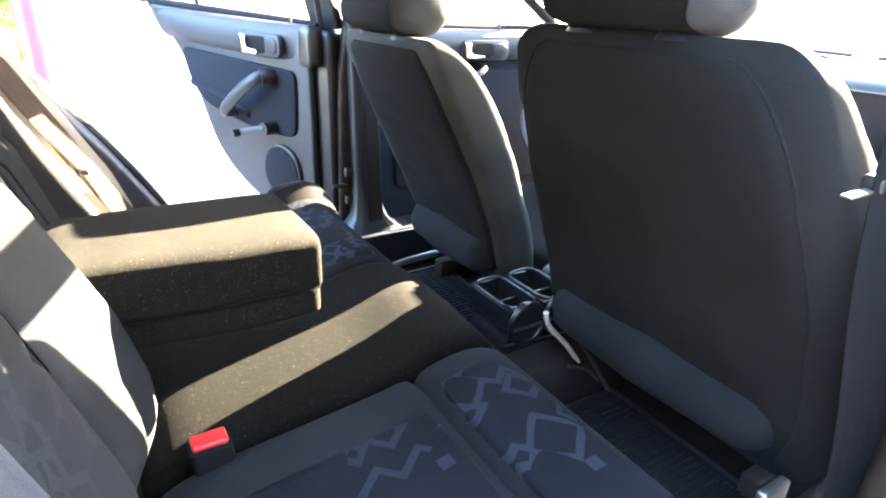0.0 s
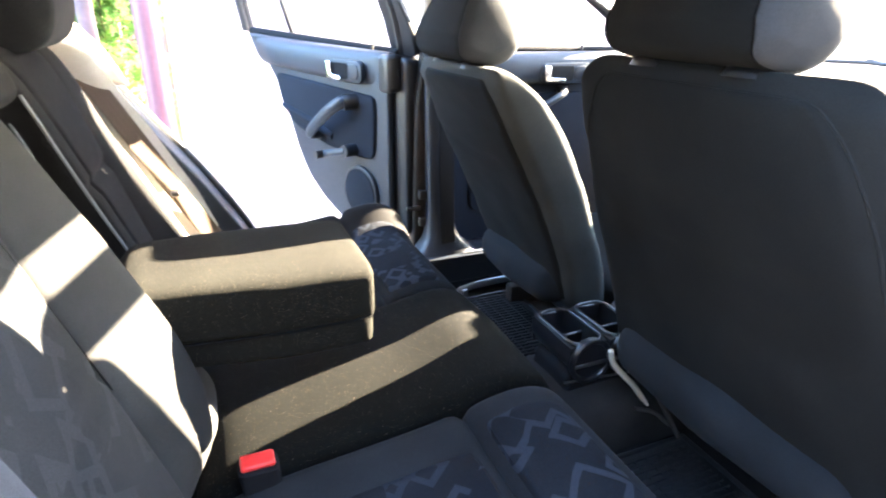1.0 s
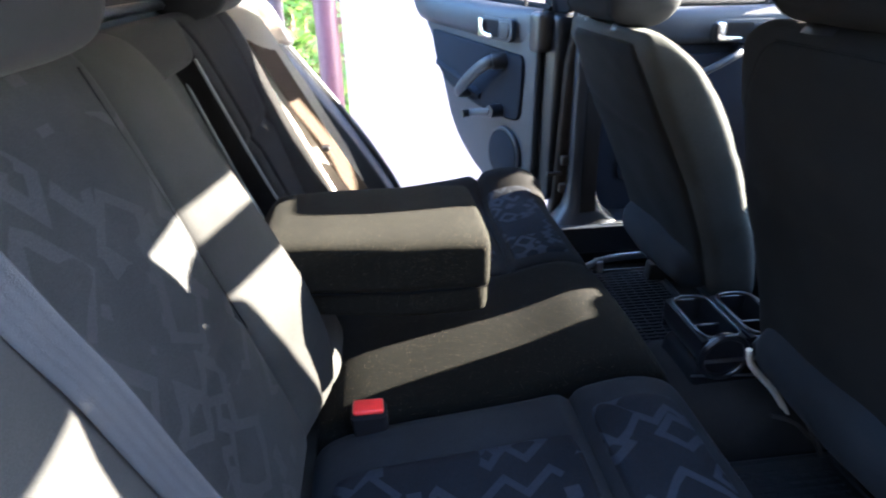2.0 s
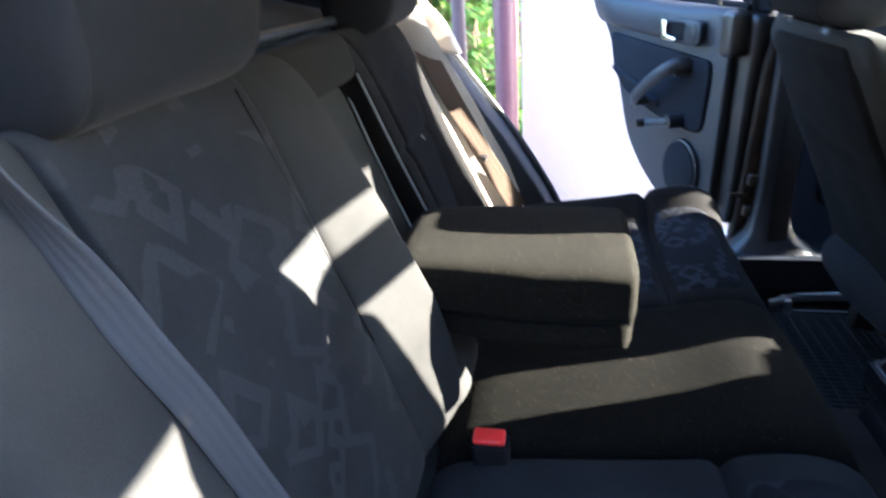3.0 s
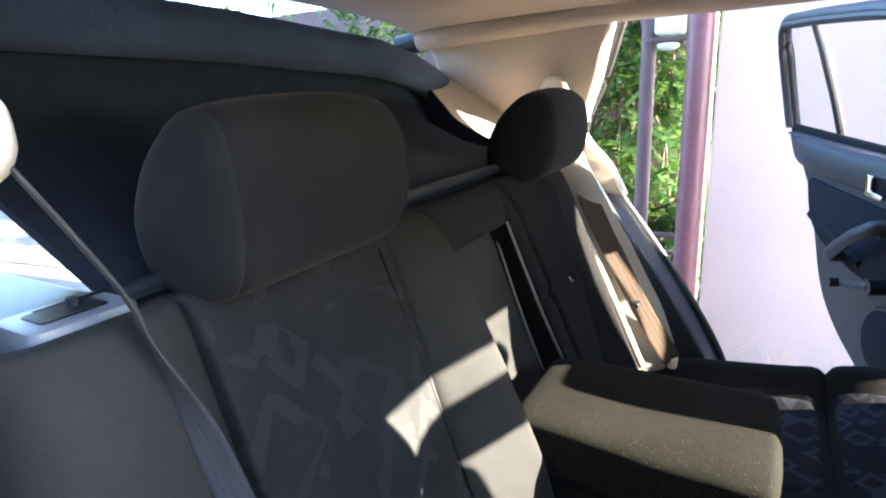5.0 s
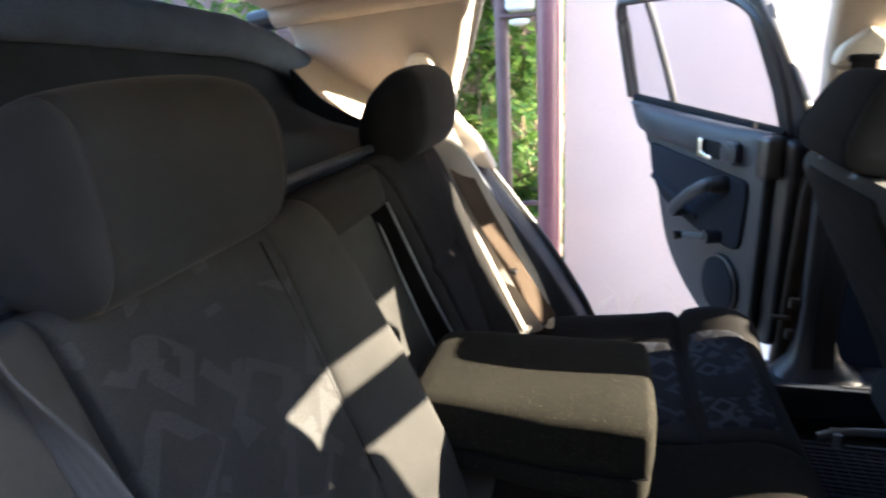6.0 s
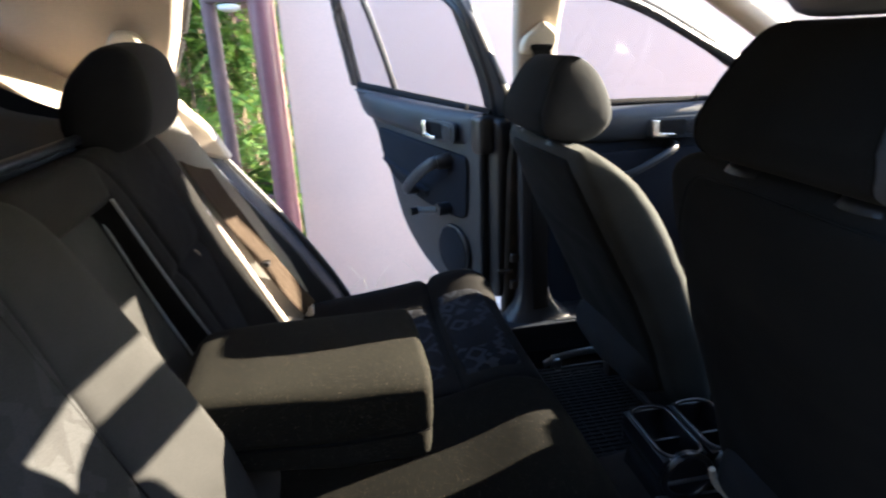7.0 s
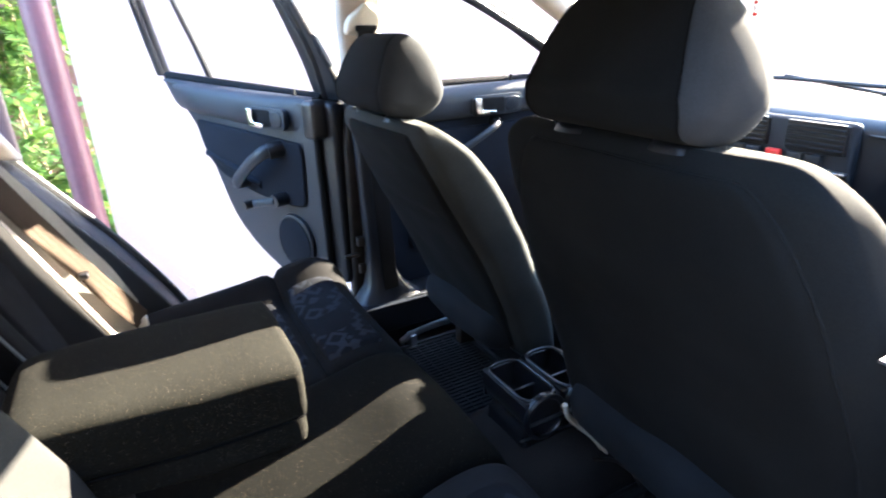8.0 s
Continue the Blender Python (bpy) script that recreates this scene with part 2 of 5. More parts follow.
def loft(axis, secs, steps=24, cap=(0.0, 0.0), e=2.6, n=32, bm=None):
    """A body along an axis. secs: rows of place, two centres, two half sizes, in the axes' order; cap: how far each end rounds off."""
    bm = bm or bmesh.new()
    secs = np.array(secs, float)
    lo, hi = secs[0, 0], secs[-1, 0]
    k = np.linspace(0, 1, steps)
    k = 0.5 - 0.5 * np.cos(math.pi * k)
    rings = []
    for s in lo + (hi - lo) * k:
        row = [np.interp(s, secs[:, 0], secs[:, j]) for j in range(1, 5)]
        f = 1.0
        for d, c in ((s - lo, cap[0]), (hi - s, cap[1])):
            if c and d < c:
                f *= max(0.03, math.sqrt(max(0, 1 - (1 - d / c) ** 2)))
        ring = []
        for i in range(n):
            a = 2 * math.pi * i / n
            ca, sa = math.cos(a), math.sin(a)
            p = row[0] + f * row[2] * math.copysign(abs(ca) ** (2 / e), ca)
            q = row[1] + f * row[3] * math.copysign(abs(sa) ** (2 / e), sa)
            ring.append({"x": (s, p, q), "y": (p, s, q), "z": (p, q, s)}[axis])
        rings.append(ring)
    return skin(bm, rings)


def tube(points, r=0.003, n=8, bm=None, closed=False, flat=1.0, side=None):
    """A round or flattened bar along points."""
    bm = bm or bmesh.new()
    pts = [Vector(p) for p in points]
    rings = []
    up = Vector(side) if side else None
    for i, p in enumerate(pts):
        d = (pts[min(i + 1, len(pts) - 1)] - pts[max(i - 1, 0)]).normalized()
        ref = up if up else (Vector((0, 0, 1)) if abs(d.z) < 0.9 else Vector((1, 0, 0)))
        a = (ref - d * ref.dot(d)).normalized()
        b = d.cross(a)
        rings.append([p + a * (r * math.cos(2 * math.pi * j / n)) + b * (r * flat * math.sin(2 * math.pi * j / n)) for j in range(n)])
    return skin(bm, rings)


def smooth_path(points, steps=8):
    """Catmull-Rom through the points."""
    p = [Vector(q) for q in points]
    p = [2 * p[0] - p[1]] + p + [2 * p[-1] - p[-2]]
    out = []
    for i in range(1, len(p) - 2):
        for s in range(steps):
            t = s / steps
            out.append(0.5 * (2 * p[i] + (p[i + 1] - p[i - 1]) * t + (2 * p[i - 1] - 5 * p[i] + 4 * p[i + 1] - p[i + 2]) * t * t + (3 * p[i] - p[i - 1] - 3 * p[i + 1] + p[i + 2]) * t ** 3))
    return out + [p[-2]]


def ribbon(points, width, side, thick=0.0016):
    """Webbing along points; side: the way across it, or the ways at its start and end where it twists."""
    bm = bmesh.new()
    pts = smooth_path(points)
    twist = list(side[0]) + list(side[1]) if len(side) == 2 else list(side) * 2
    rings = []
    for i, p in enumerate(pts):
        k = min(1.0, max(0.0, (i / (len(pts) - 1) - 0.3) / 0.3))
        k = k * k * (3 - 2 * k)
        s = Vector(twist[:3]).normalized().lerp(Vector(twist[3:]).normalized(), k)
        d = (pts[min(i + 1, len(pts) - 1)] - pts[max(i - 1, 0)]).normalized()
        a = (s - d * s.dot(d)).normalized()
        b = d.cross(a) * thick
        a = a * width / 2
        # woven ribs along it
        across = [(1 - 2 * j / 16, 0.5 if j in (0, 16) else (1.0 if j % 4 else 0.75)) for j in range(17)]
        rings.append([p + a * u + b * h for u, h in across] + [p + a * u - b * h for u, h in reversed(across)])
    return skin(bm, rings)


def pillow(corner, u, v, thick, nu=40, nv=40, eu=8.0, ev=8.0, extra=None):
    """A padded panel: a flat back from a corner along u and v, and a front that swells out by thick along u x v."""
    bm = bmesh.new()
    o, u, v = Vector(corner), Vector(u), Vector(v)
    n = u.cross(v).normalized()
    su = [0.5 - 0.5 * math.cos(math.pi * i / nu) for i in range(nu + 1)]
    sv = [0.5 - 0.5 * math.cos(math.pi * j / nv) for j in range(nv + 1)]
    def edge(s, e):
        return max(0.0, 1 - abs(2 * s - 1) ** e) ** (1 / e)
    grid = []
    for a in su:
        line = []
        for b in sv:
            h = edge(a, eu) * edge(b, ev)
            d = thick * h + (extra(a, b) * h if extra else 0)
            line.append(bm.verts.new(o + u * a + v * b + n * d))
        grid.append(line)
    for i in range(nu):
        for j in range(nv):
            bm.faces.new((grid[i][j], grid[i + 1][j], grid[i + 1][j + 1], grid[i][j + 1]))
    rim = [grid[i][0] for i in range(nu + 1)] + [grid[nu][j] for j in range(1, nv + 1)] + [grid[i][nv] for i in range(nu - 1, -1, -1)] + [grid[0][j] for j in range(nv - 1, 0, -1)]
    bm.faces.new(rim[::-1])
    return bm


def prism(outline, place, y0, y1, bevel=0.004, seg=2, bm=None):
    """A slab: an outline of two coordinates, drawn between y0 and y1 by place(a, y, b)."""
    bm = bm or bmesh.new()
    f0 = [bm.verts.new(place(a, y0, b)) for a, b in outline]
    f1 = [bm.verts.new(place(a, y1, b)) for a, b in outline]
    n = len(outline)
    bm.faces.new(f0)
    bm.faces.new(f1[::-1])
    for i in range(n):
        bm.faces.new((f0[i], f0[(i + 1) % n], f1[(i + 1) % n], f1[i]))
    bmesh.ops.recalc_face_normals(bm, faces=bm.faces)
    if bevel:
        rim = [e for e in bm.edges if (e.verts[0] in f0) == (e.verts[1] in f0)]
        bmesh.ops.bevel(bm, geom=rim, offset=bevel, segments=seg, profile=0.5, affect="EDGES")
    return bm


def round_outline(points, r, seg=5):
    """The outline with its corners rounded."""
    out = []
    n = len(points)
    for i in range(n):
        p, a, b = Vector(points[i]), Vector(points[i - 1]), Vector(points[(i + 1) % n])
        da, db = (a - p), (b - p)
        k = min(r, da.length * 0.45, db.length * 0.45)
        s, t = p + da.normalized() * k, p + db.normalized() * k
        for j in range(seg + 1):
            w = j / seg
            q = s * (1 - w) ** 2 + p * 2 * w * (1 - w) + t * w * w
            out.append((q.x, q.y))
    return out


def world_place(a, y, b):
    return Vector((a, y, b))


def groove(s, at, width, depth):
    return -depth * math.exp(-((s - at) / width) ** 2)


# ---- ground, wall and yard ----
GROUND = -0.33
bm = bmesh.new()
bmesh.ops.create_grid(bm, x_segments=120, y_segments=120, size=1.0)
for v in bm.verts:
    r = max(abs(v.co.x), abs(v.co.y))
    k = 14 * r + 1500 * r ** 9
    v.co = Vector((v.co.x * k, v.co.y * k, 0)) if r else v.co
    d = v.co.length
    fall = max(0.0, min(1.0, (v.co.y - 0.95) / 1.2))
    v.co.z = -0.18 - 0.15 * fall * fall * (3 - 2 * fall) + (0.025 * noise.noise(v.co * 0.9) - 0.012 if d < 30 else 0)
tagged(part("ground", bm, DIRT), "dusty grey-brown bare ground of a yard", "ground", kind="structure")

bm = bmesh.new()
rings = []
for i in range(29):
    y = 1.0 + 1.37 * i / 28
    fall = max(0.0, min(1.0, (y - 0.95) / 1.2))
    z = -0.18 - 0.15 * fall * fall * (3 - 2 * fall) + 0.016
    rings.append([(x, y, z + 0.004 * noise.noise(Vector((x, y, 0)) * 2)) for x in np.linspace(0.15, 7.0, 40)] + [(7.0, y, z - 0.06), (0.15, y, z - 0.06)])
tagged(part("pavement", skin(bm, rings), CONCRETE), "pale dusty concrete strip along the house wall", "pavement", kind="structure")

WALL_Y = 2.38
tagged(part("wall_pink", box((0.16, WALL_Y, GROUND - 0.1), (9.0, WALL_Y + 0.22, 3.4), 0.012), PINK),
       "sunlit pale pink plastered house wall", "wall", kind="structure")

# unseen, added: keeps low sky light out of the open near side
tagged(part("sky_blocker", box((-9.0, -3.2, -0.3), (9.0, -3.0, 2.9), 0.012), BLOCKER_GREY),
       "unseen plain grey wall added to block low sky light", "wall", kind="structure")


def gate_post(x, y, r, top, mat, label):
    t = thing("gate_post", (x, y, GROUND), label, "post", "fence posts")
    part("shaft", tube([(x, y, GROUND - 0.05), (x, y, 1.0), (x, y, top)], r, 20), mat, t)
    part("foot_plate", box((x - r * 1.6, y - r * 1.6, GROUND - 0.01), (x + r * 1.6, y + r * 1.6, GROUND + 0.012), 0.004), mat, t)
    part("cap", loft("z", [(top, x, y, r * 1.08, r * 1.08), (top + 0.02, x, y, r * 1.08, r * 1.08)], 6, (0, 0.01), 2.0, 20), mat, t)
    return t


gate_post(0.088, 2.27, 0.058, 3.2, MAROON, "thick round maroon-painted steel gate post beside the pink wall")
post = gate_post(-0.185, 2.5, 0.038, 3.0, MAROON_OLD, "thin faded brown steel fence post")
thin = gate_post(0.06, 2.95, 0.04, 2.6, MAROON_OLD, "thin faded brown steel fence post behind the gate post")
rail = thing("fence_rail", (-1.0, 2.5, GROUND), "low dark steel fence rails on the ground line", "fence")
for z in (0.24, 0.34):
    part("bar", box((-2.2, 2.49, z), (0.0, 2.515, z + 0.025), 0.003), MAROON_OLD, rail)
for x in (-2.1, -1.5, -0.9):
    part("stake", box((x, 2.485, GROUND), (x + 0.03, 2.52, 0.38), 0.003), MAROON_OLD, rail)
meter = thing("meter_box", (-0.08, 2.46, 1.36), "white plastic meter box on a brown steel bracket", "meter box")
part("case", box((-0.15, 2.42, 1.40), (-0.012, 2.55, 1.66), 0.02), WHITE, meter)
part("lower_lid", loft("z", [(1.325, -0.085, 2.48, 0.05, 0.05), (1.365, -0.085, 2.48, 0.056, 0.056)], 10, (0.02, 0.01), 2.2, 24), WHITE, meter)
part("bracket", box((-0.19, 2.45, 1.37), (0.03, 2.51, 1.39), 0.004), MAROON_OLD, meter)
part("upper_bracket", box((-0.19, 2.45, 1.67), (0.03, 2.51, 1.69), 0.004), MAROON_OLD, meter)
hook = thing("wall_hook", (0.09, 2.34, 1.2), "small white metal hook strapped to the gate post", "hook")
part("arm", tube(smooth_path([(0.07, 2.33, 1.2), (0.10, 2.32, 1.202), (0.125, 2.31, 1.196), (0.135, 2.305, 1.208)]), 0.006), WHITE, hook)


def foliage(name, label, boxes, count, leaf, seed, category="bush"):
    """Compound leaves strewn through ellipsoid clumps, with stems."""
    rng = np.random.default_rng(seed)
    verts, faces = [], []
    centres = []
    for cx, cy, cz, rx, ry, rz in boxes:
        for _ in range(26):
            d = rng.normal(size=3)
            d /= np.linalg.norm(d)
            centres.append(np.array([cx, cy, cz]) + d * np.array([rx, ry, rz]) * rng.uniform(0.35, 1.0))
    for i in range(count):
        c = centres[rng.integers(len(centres))] + rng.normal(size=3) * 0.16
        if c[2] < GROUND:
            continue
        a = rng.uniform(0, 2 * math.pi)
        d = np.array([math.cos(a), math.sin(a), rng.uniform(-0.9, 0.25)])
        d /= np.linalg.norm(d)
        s = np.cross(d, [0, 0, 1.0]) + rng.normal(size=3) * 0.2
        s /= np.linalg.norm(s)
        ln = leaf * rng.uniform(0.7, 1.4)
        for k in range(7):
            w = 0.25 + 0.75 * k / 6
            base = c + d * ln * 2.2 * w + np.array([0, 0, -0.5 * ln * w * w])
            for sign in ((1, -1) if k < 6 else (0,)):
                v = s * sign * 0.85 + d * (0.55 if sign else 1.0)
                v = v / np.linalg.norm(v) * ln * 0.62
                q = np.cross(v, np.cross(d, s)) * 0.32
                n = len(verts)
                verts += [base, base + v * 0.5 + q, base + v, base + v * 0.5 - q]
                faces.append((n, n + 1, n + 2, n + 3))
    me = bpy.data.meshes.new(name)
    me.from_pydata([tuple(v) for v in verts], [], faces)
    me.materials.append(LEAF)
    t = thing(name, (boxes[0][0], boxes[0][1], GROUND), label, category)
    ob = tagged(new("leaves", me), kind="stuff")
    ob.parent = t
    ob.matrix_parent_inverse = Matrix.Translation(t.location).inverted()
    stems = bmesh.new()
    for j in range(0, len(centres), 3):
        e = centres[j]
        b = np.array([e[0] + rng.normal() * 0.2, e[1] + rng.normal() * 0.15, GROUND])
        m = (b + e) / 2 + rng.normal(size=3) * 0.12
        tube(smooth_path([b, m, e], 4), 0.009, 5, bm=stems)
    part("stem_tangle", stems, BARK, t)
    return t


foliage("hedge", "tall sunlit green bush with feathery leaves behind the fence",
        [(-0.8, 3.5, 0.2, 0.8, 0.45, 0.5), (-0.5, 3.6, 1.0, 0.7, 0.45, 0.7), (-1.4, 3.7, 0.8, 0.8, 0.5, 0.9), (-0.3, 3.8, 1.8, 0.9, 0.5, 0.6), (-1.3, 3.8, 1.8, 1.0, 0.6, 0.8), (-0.1, 3.4, 0.1, 0.4, 0.3, 0.4)], 3600, 0.075, 3)
foliage("hedge", "dense dark green bush further behind the fence",
        [(-2.8, 4.6, 0.8, 1.0, 0.7, 1.0), (-3.0, 4.6, 2.2, 1.1, 0.7, 1.0), (-4.4, 4.4, 1.2, 1.0, 0.8, 1.3), (-1.0, 5.0, 2.4, 1.4, 0.6, 1.2), (-0.6, 5.0, 0.9, 1.3, 0.5, 1.0)], 1800, 0.095, 5)
foliage("tree_row", "pale green sunlit trees behind the car",
        [(-6.5, 2.6, 2.2, 1.3, 1.4, 1.1), (-7.5, 4.6, 2.6, 1.4, 1.3, 1.4), (-6.0, 5.2, 1.4, 1.2, 1.2, 1.2), (-8.5, 1.6, 1.6, 1.0, 1.0, 1.0)], 1500, 0.13, 8, "trees")
tagged(part("backdrop", box((-9.0, 6.2, GROUND - 0.1), (0.1, 6.35, 2.4), 0.01), MAROON_OLD),
       "brown board fence in the shade behind the bushes", "fence", kind="structure")

rng = random.Random(4)
tufts = bmesh.new()
for i in range(60):
    x, y = rng.uniform(0.15, 1.2), rng.uniform(2.1, 2.36)
    if rng.random() < 0.25:
        x = rng.uniform(-1.4, 0.2)
    h = rng.uniform(0.08, 0.3)
    a = rng.uniform(0, 6.28)
    dx, dy = math.cos(a) * h * 0.5, math.sin(a) * h * 0.5
    tube([(x, y, GROUND - 0.01), (x + dx * 0.3, y + dy * 0.3, GROUND + h * 0.7), (x + dx, y + dy, GROUND + h)], 0.0016, 3, bm=tufts)
tagged(part("dry_grass", tufts, STRAW), "sparse dry straw-coloured grass at the foot of the wall", "grass", kind="stuff")

# ---- the car's shell ----
FLOOR = 0.24
car = thing("car_body", (0.5, 0, FLOOR), "dark hatchback car shell with beige pillars and its tailgate open", "car")
part("floor_pan", box((-0.75, -0.70, FLOOR - 0.06), (1.95, 0.70, FLOOR), 0.01), FLOOR_CARPET, car, "dirty dark floor carpet")
part("tunnel", loft("x", [(0.60, 0, FLOOR, 0.15, 0.09), (0.9, 0, FLOOR, 0.14, 0.12), (1.8, 0, FLOOR, 0.15, 0.14)], 10, (0, 0), 3.0, 28), FLOOR_CARPET, car)


def lean(z):
    """How far the side leans inwards above the window line."""
    return max(0.0, z - 0.95) * 0.24


def side_panel(name, outline, s, y0, y1, mat, label="", bevel=0.008):
    def place(a, y, b):
        return Vector((a, s * (y - lean(b)), b))
    return part(name, prism(outline, place, y0, y1, bevel, 3), mat, car, label)


for s in (1, -1):
    sill = [(0.20, 0.37), (0.95, 0.37), (1.85, 0.37), (1.85, 0.16), (0.20, 0.16)]
    side_panel("sill", sill, s, 0.63, 0.76, PAINT)
    side_panel("sill_plate", [(0.36, 0.385), (1.7, 0.385), (1.7, 0.30), (0.36, 0.30)], s, 0.60, 0.70, TRIM_DARK, bevel=0.006)
    # rear quarter: grey lower trim with the beige upper pillar on it
    lower = round_outline([(-0.02, 1.075), (0.015, 1.0), (0.085, 0.90), (0.235, 0.695), (0.34, 0.52), (0.40, 0.372), (0.40, 0.25), (-0.70, 0.25), (-0.70, 1.075)], 0.05)
    side_panel("quarter_trim", lower, s, 0.625 if s > 0 else 0.69, 0.745, TRIM, "grey plastic wheel arch and quarter trim")
    side_panel("quarter_skin", round_outline([(-0.02, 1.075), (0.0, 1.0), (0.07, 0.90), (0.22, 0.695), (0.325, 0.52), (0.385, 0.372), (0.385, 0.16), (-1.0, 0.16), (-1.0, 0.95), (-0.80, 1.06)], 0.05), s, 0.747, 0.80, PAINT)
    upper = [(0.105, 1.362), (0.06, 1.20), (0.005, 1.06), (-0.10, 1.045), (-0.22, 1.03), (-0.345, 1.045), (-0.365, 1.15), (-0.368, 1.25), (-0.385, 1.305), (-0.43, 1.362)]
    side_panel("c_pillar", upper, s, 0.665 if s > 0 else 0.69, 0.735 if s > 0 else 0.75, BEIGE, "beige plastic pillar trim", 0.012)
    edge = round_outline([(0.012, 1.085), (0.045, 1.03), (0.082, 0.985), (0.118, 0.90), (0.06, 0.918), (-0.05, 0.93), (-0.30, 0.97), (-0.36, 1.085)], 0.012)
    if s > 0:
        # it turns outwards to the door opening
        part("pillar_foot", prism(edge, lambda a, y, b: Vector((a, y - lean(b) + max(0.0, a + 0.03) * 0.4, b)), 0.622, 0.672, 0.008, 3), BEIGE, car, "beige plastic pillar foot beside the bench")
    side_panel("shelf_ledge", round_outline([(-0.045, 1.024), (-0.55, 1.024), (-0.55, 0.95), (-0.06, 0.95)], 0.012), s, 0.53 if s < 0 else 0.575, 0.69, TRIM_SKYLIT, "grey plastic shelf ledge", 0.008)
    if s > 0:
        # sloping foot of the pillar between the shelf and the window
        inner = smooth_path([(-0.34, 0.525, 1.185), (-0.30, 0.512, 1.145), (-0.257, 0.505, 1.106), (-0.176, 0.505, 1.064), (-0.10, 0.515, 1.035)], 6)
        outer = smooth_path([(-0.37, 0.62, 1.245), (-0.33, 0.625, 1.22), (-0.28, 0.63, 1.185), (-0.195, 0.635, 1.125), (-0.10, 0.64, 1.06)], 6)
        part("pillar_ledge", skin(bmesh.new(), [[a, b, b - Vector((0, -0.01, 0.12)), a - Vector((0, -0.02, 0.1))] for a, b in zip(inner, outer)]), BEIGE, car, "beige plastic foot of the rear pillar")
    seal = smooth_path([(0.105, s * (0.745 - lean(1.33)), 1.33), (0.058, s * (0.745 - lean(1.2)), 1.20), (0.0, s * (0.745 - lean(1.06)), 1.06), (0.03, s * 0.74, 0.975), (0.09, s * 0.745, 0.895), (0.24, s * 0.745, 0.69), (0.345, s * 0.745, 0.515), (0.40, s * 0.745, 0.38)])
    part("door_seal", tube(seal, 0.011, 8), RUBBER, car)
    # middle pillar
    o = 0.0 if s > 0 else -0.09
    part("b_pillar", loft("z", [(0.362, 0.90, s * 0.668 + o, 0.135, 0.058), (0.385, 0.91, s * 0.672 + o, 0.098, 0.052), (0.43, 0.903, s * 0.683 + o, 0.052, 0.042), (0.52, 0.896, s * 0.692 + o, 0.035, 0.03), (1.0, 0.892, s * 0.694 + o, 0.040, 0.024)], 26, (0, 0), 3.4, 28), TRIM_DARK, car, "dark blue-grey plastic lower pillar trim")
    part("b_pillar_top", loft("z", [(1.0, 0.890, s * 0.68, 0.050, 0.028), (1.15, 0.885, s * 0.662, 0.056, 0.026), (1.34, 0.880, s * 0.60, 0.064, 0.035)], 16, (0, 0), 3.4, 24), BEIGE, car, "beige plastic upper pillar trim")
    part("b_pillar_skin", loft("z", [(0.16, 0.885, s * 0.735, 0.07, 0.03), (0.9, 0.89, s * 0.728, 0.055, 0.028), (1.0, 0.898, s * 0.718, 0.038, 0.024), (1.34, 0.89, s * 0.64, 0.036, 0.018)], 12, (0, 0), 5, 20), RUST, car, "dirty black door jamb")
    # roof edge and front pillar
    part("roof_rail", tube([(-0.48, s * 0.60, 1.30), (-0.2, s * 0.60, 1.337), (0.3, s * 0.595, 1.358), (0.9, s * 0.595, 1.358), (1.2, s * 0.59, 1.343)], 0.028, 12), PAINT, car)
    part("a_pillar", tube([(1.18, s * 0.572, 1.335), (1.34, s * 0.595, 1.25), (1.58, s * 0.642, 1.13), (1.95, s * 0.69, 0.945)], 0.038, 12), BEIGE, car, "beige windscreen pillar trim")
    part("rail_trim", tube([(-0.40, s * 0.575, 1.310), (0.1, s * 0.577, 1.335), (0.9, s * 0.575, 1.340), (1.12, s * 0.573, 1.330)], 0.027, 14), BEIGE, car)


def roof_sheet(z_off, thick, half, x0, x1):
    bm = bmesh.new()
    rings = []
    for i in range(25):
        x = x0 + (x1 - x0) * i / 24
        arch = 0.03 - 0.09 * max(0, (0.0 - x) / 0.45) ** 2 * 0.2 - 0.03 * max(0, (x - 0.85) / 0.4) ** 2
        ring = [(x, half * (2 * j / 14 - 1), 1.345 + arch + z_off - 0.04 * (2 * j / 14 - 1) ** 4) for j in range(15)]
        ring += [(x, half * (1 - 2 * j / 14), 1.345 + arch + z_off + thick - 0.04 * (1 - 2 * j / 14) ** 4) for j in range(15)]
        rings.append(ring)
    return skin(bm, rings)


part("headliner", roof_sheet(0.0, 0.012, 0.585, -0.41, 1.25), HEADLINER, car, "beige cloth headliner")
part("roof_skin", roof_sheet(0.022, 0.02, 0.60, -0.43, 1.27), PAINT, car, "black painted roof")
rings = []
for y in np.linspace(-0.56, 0.56, 33):
    low = 1.306 - 0.018 * (y / 0.36) ** 2
    rings.append([(1.262, y, low + 0.008), (1.254, y, low), (1.20, y, low), (1.19, y, low + 0.01), (1.19, y, 1.36), (1.262, y, 1.36)])
part("header_trim", skin(bmesh.new(), rings), HEADLINER, car, "beige windscreen header")
part("firewall", box((1.90, -0.70, 0.18), (1.96, 0.70, 0.90), 0.01), BLACK, car)
part("cowl", box((1.92, -0.70, 0.84), (2.10, 0.70, 0.925), 0.02), PAINT, car)
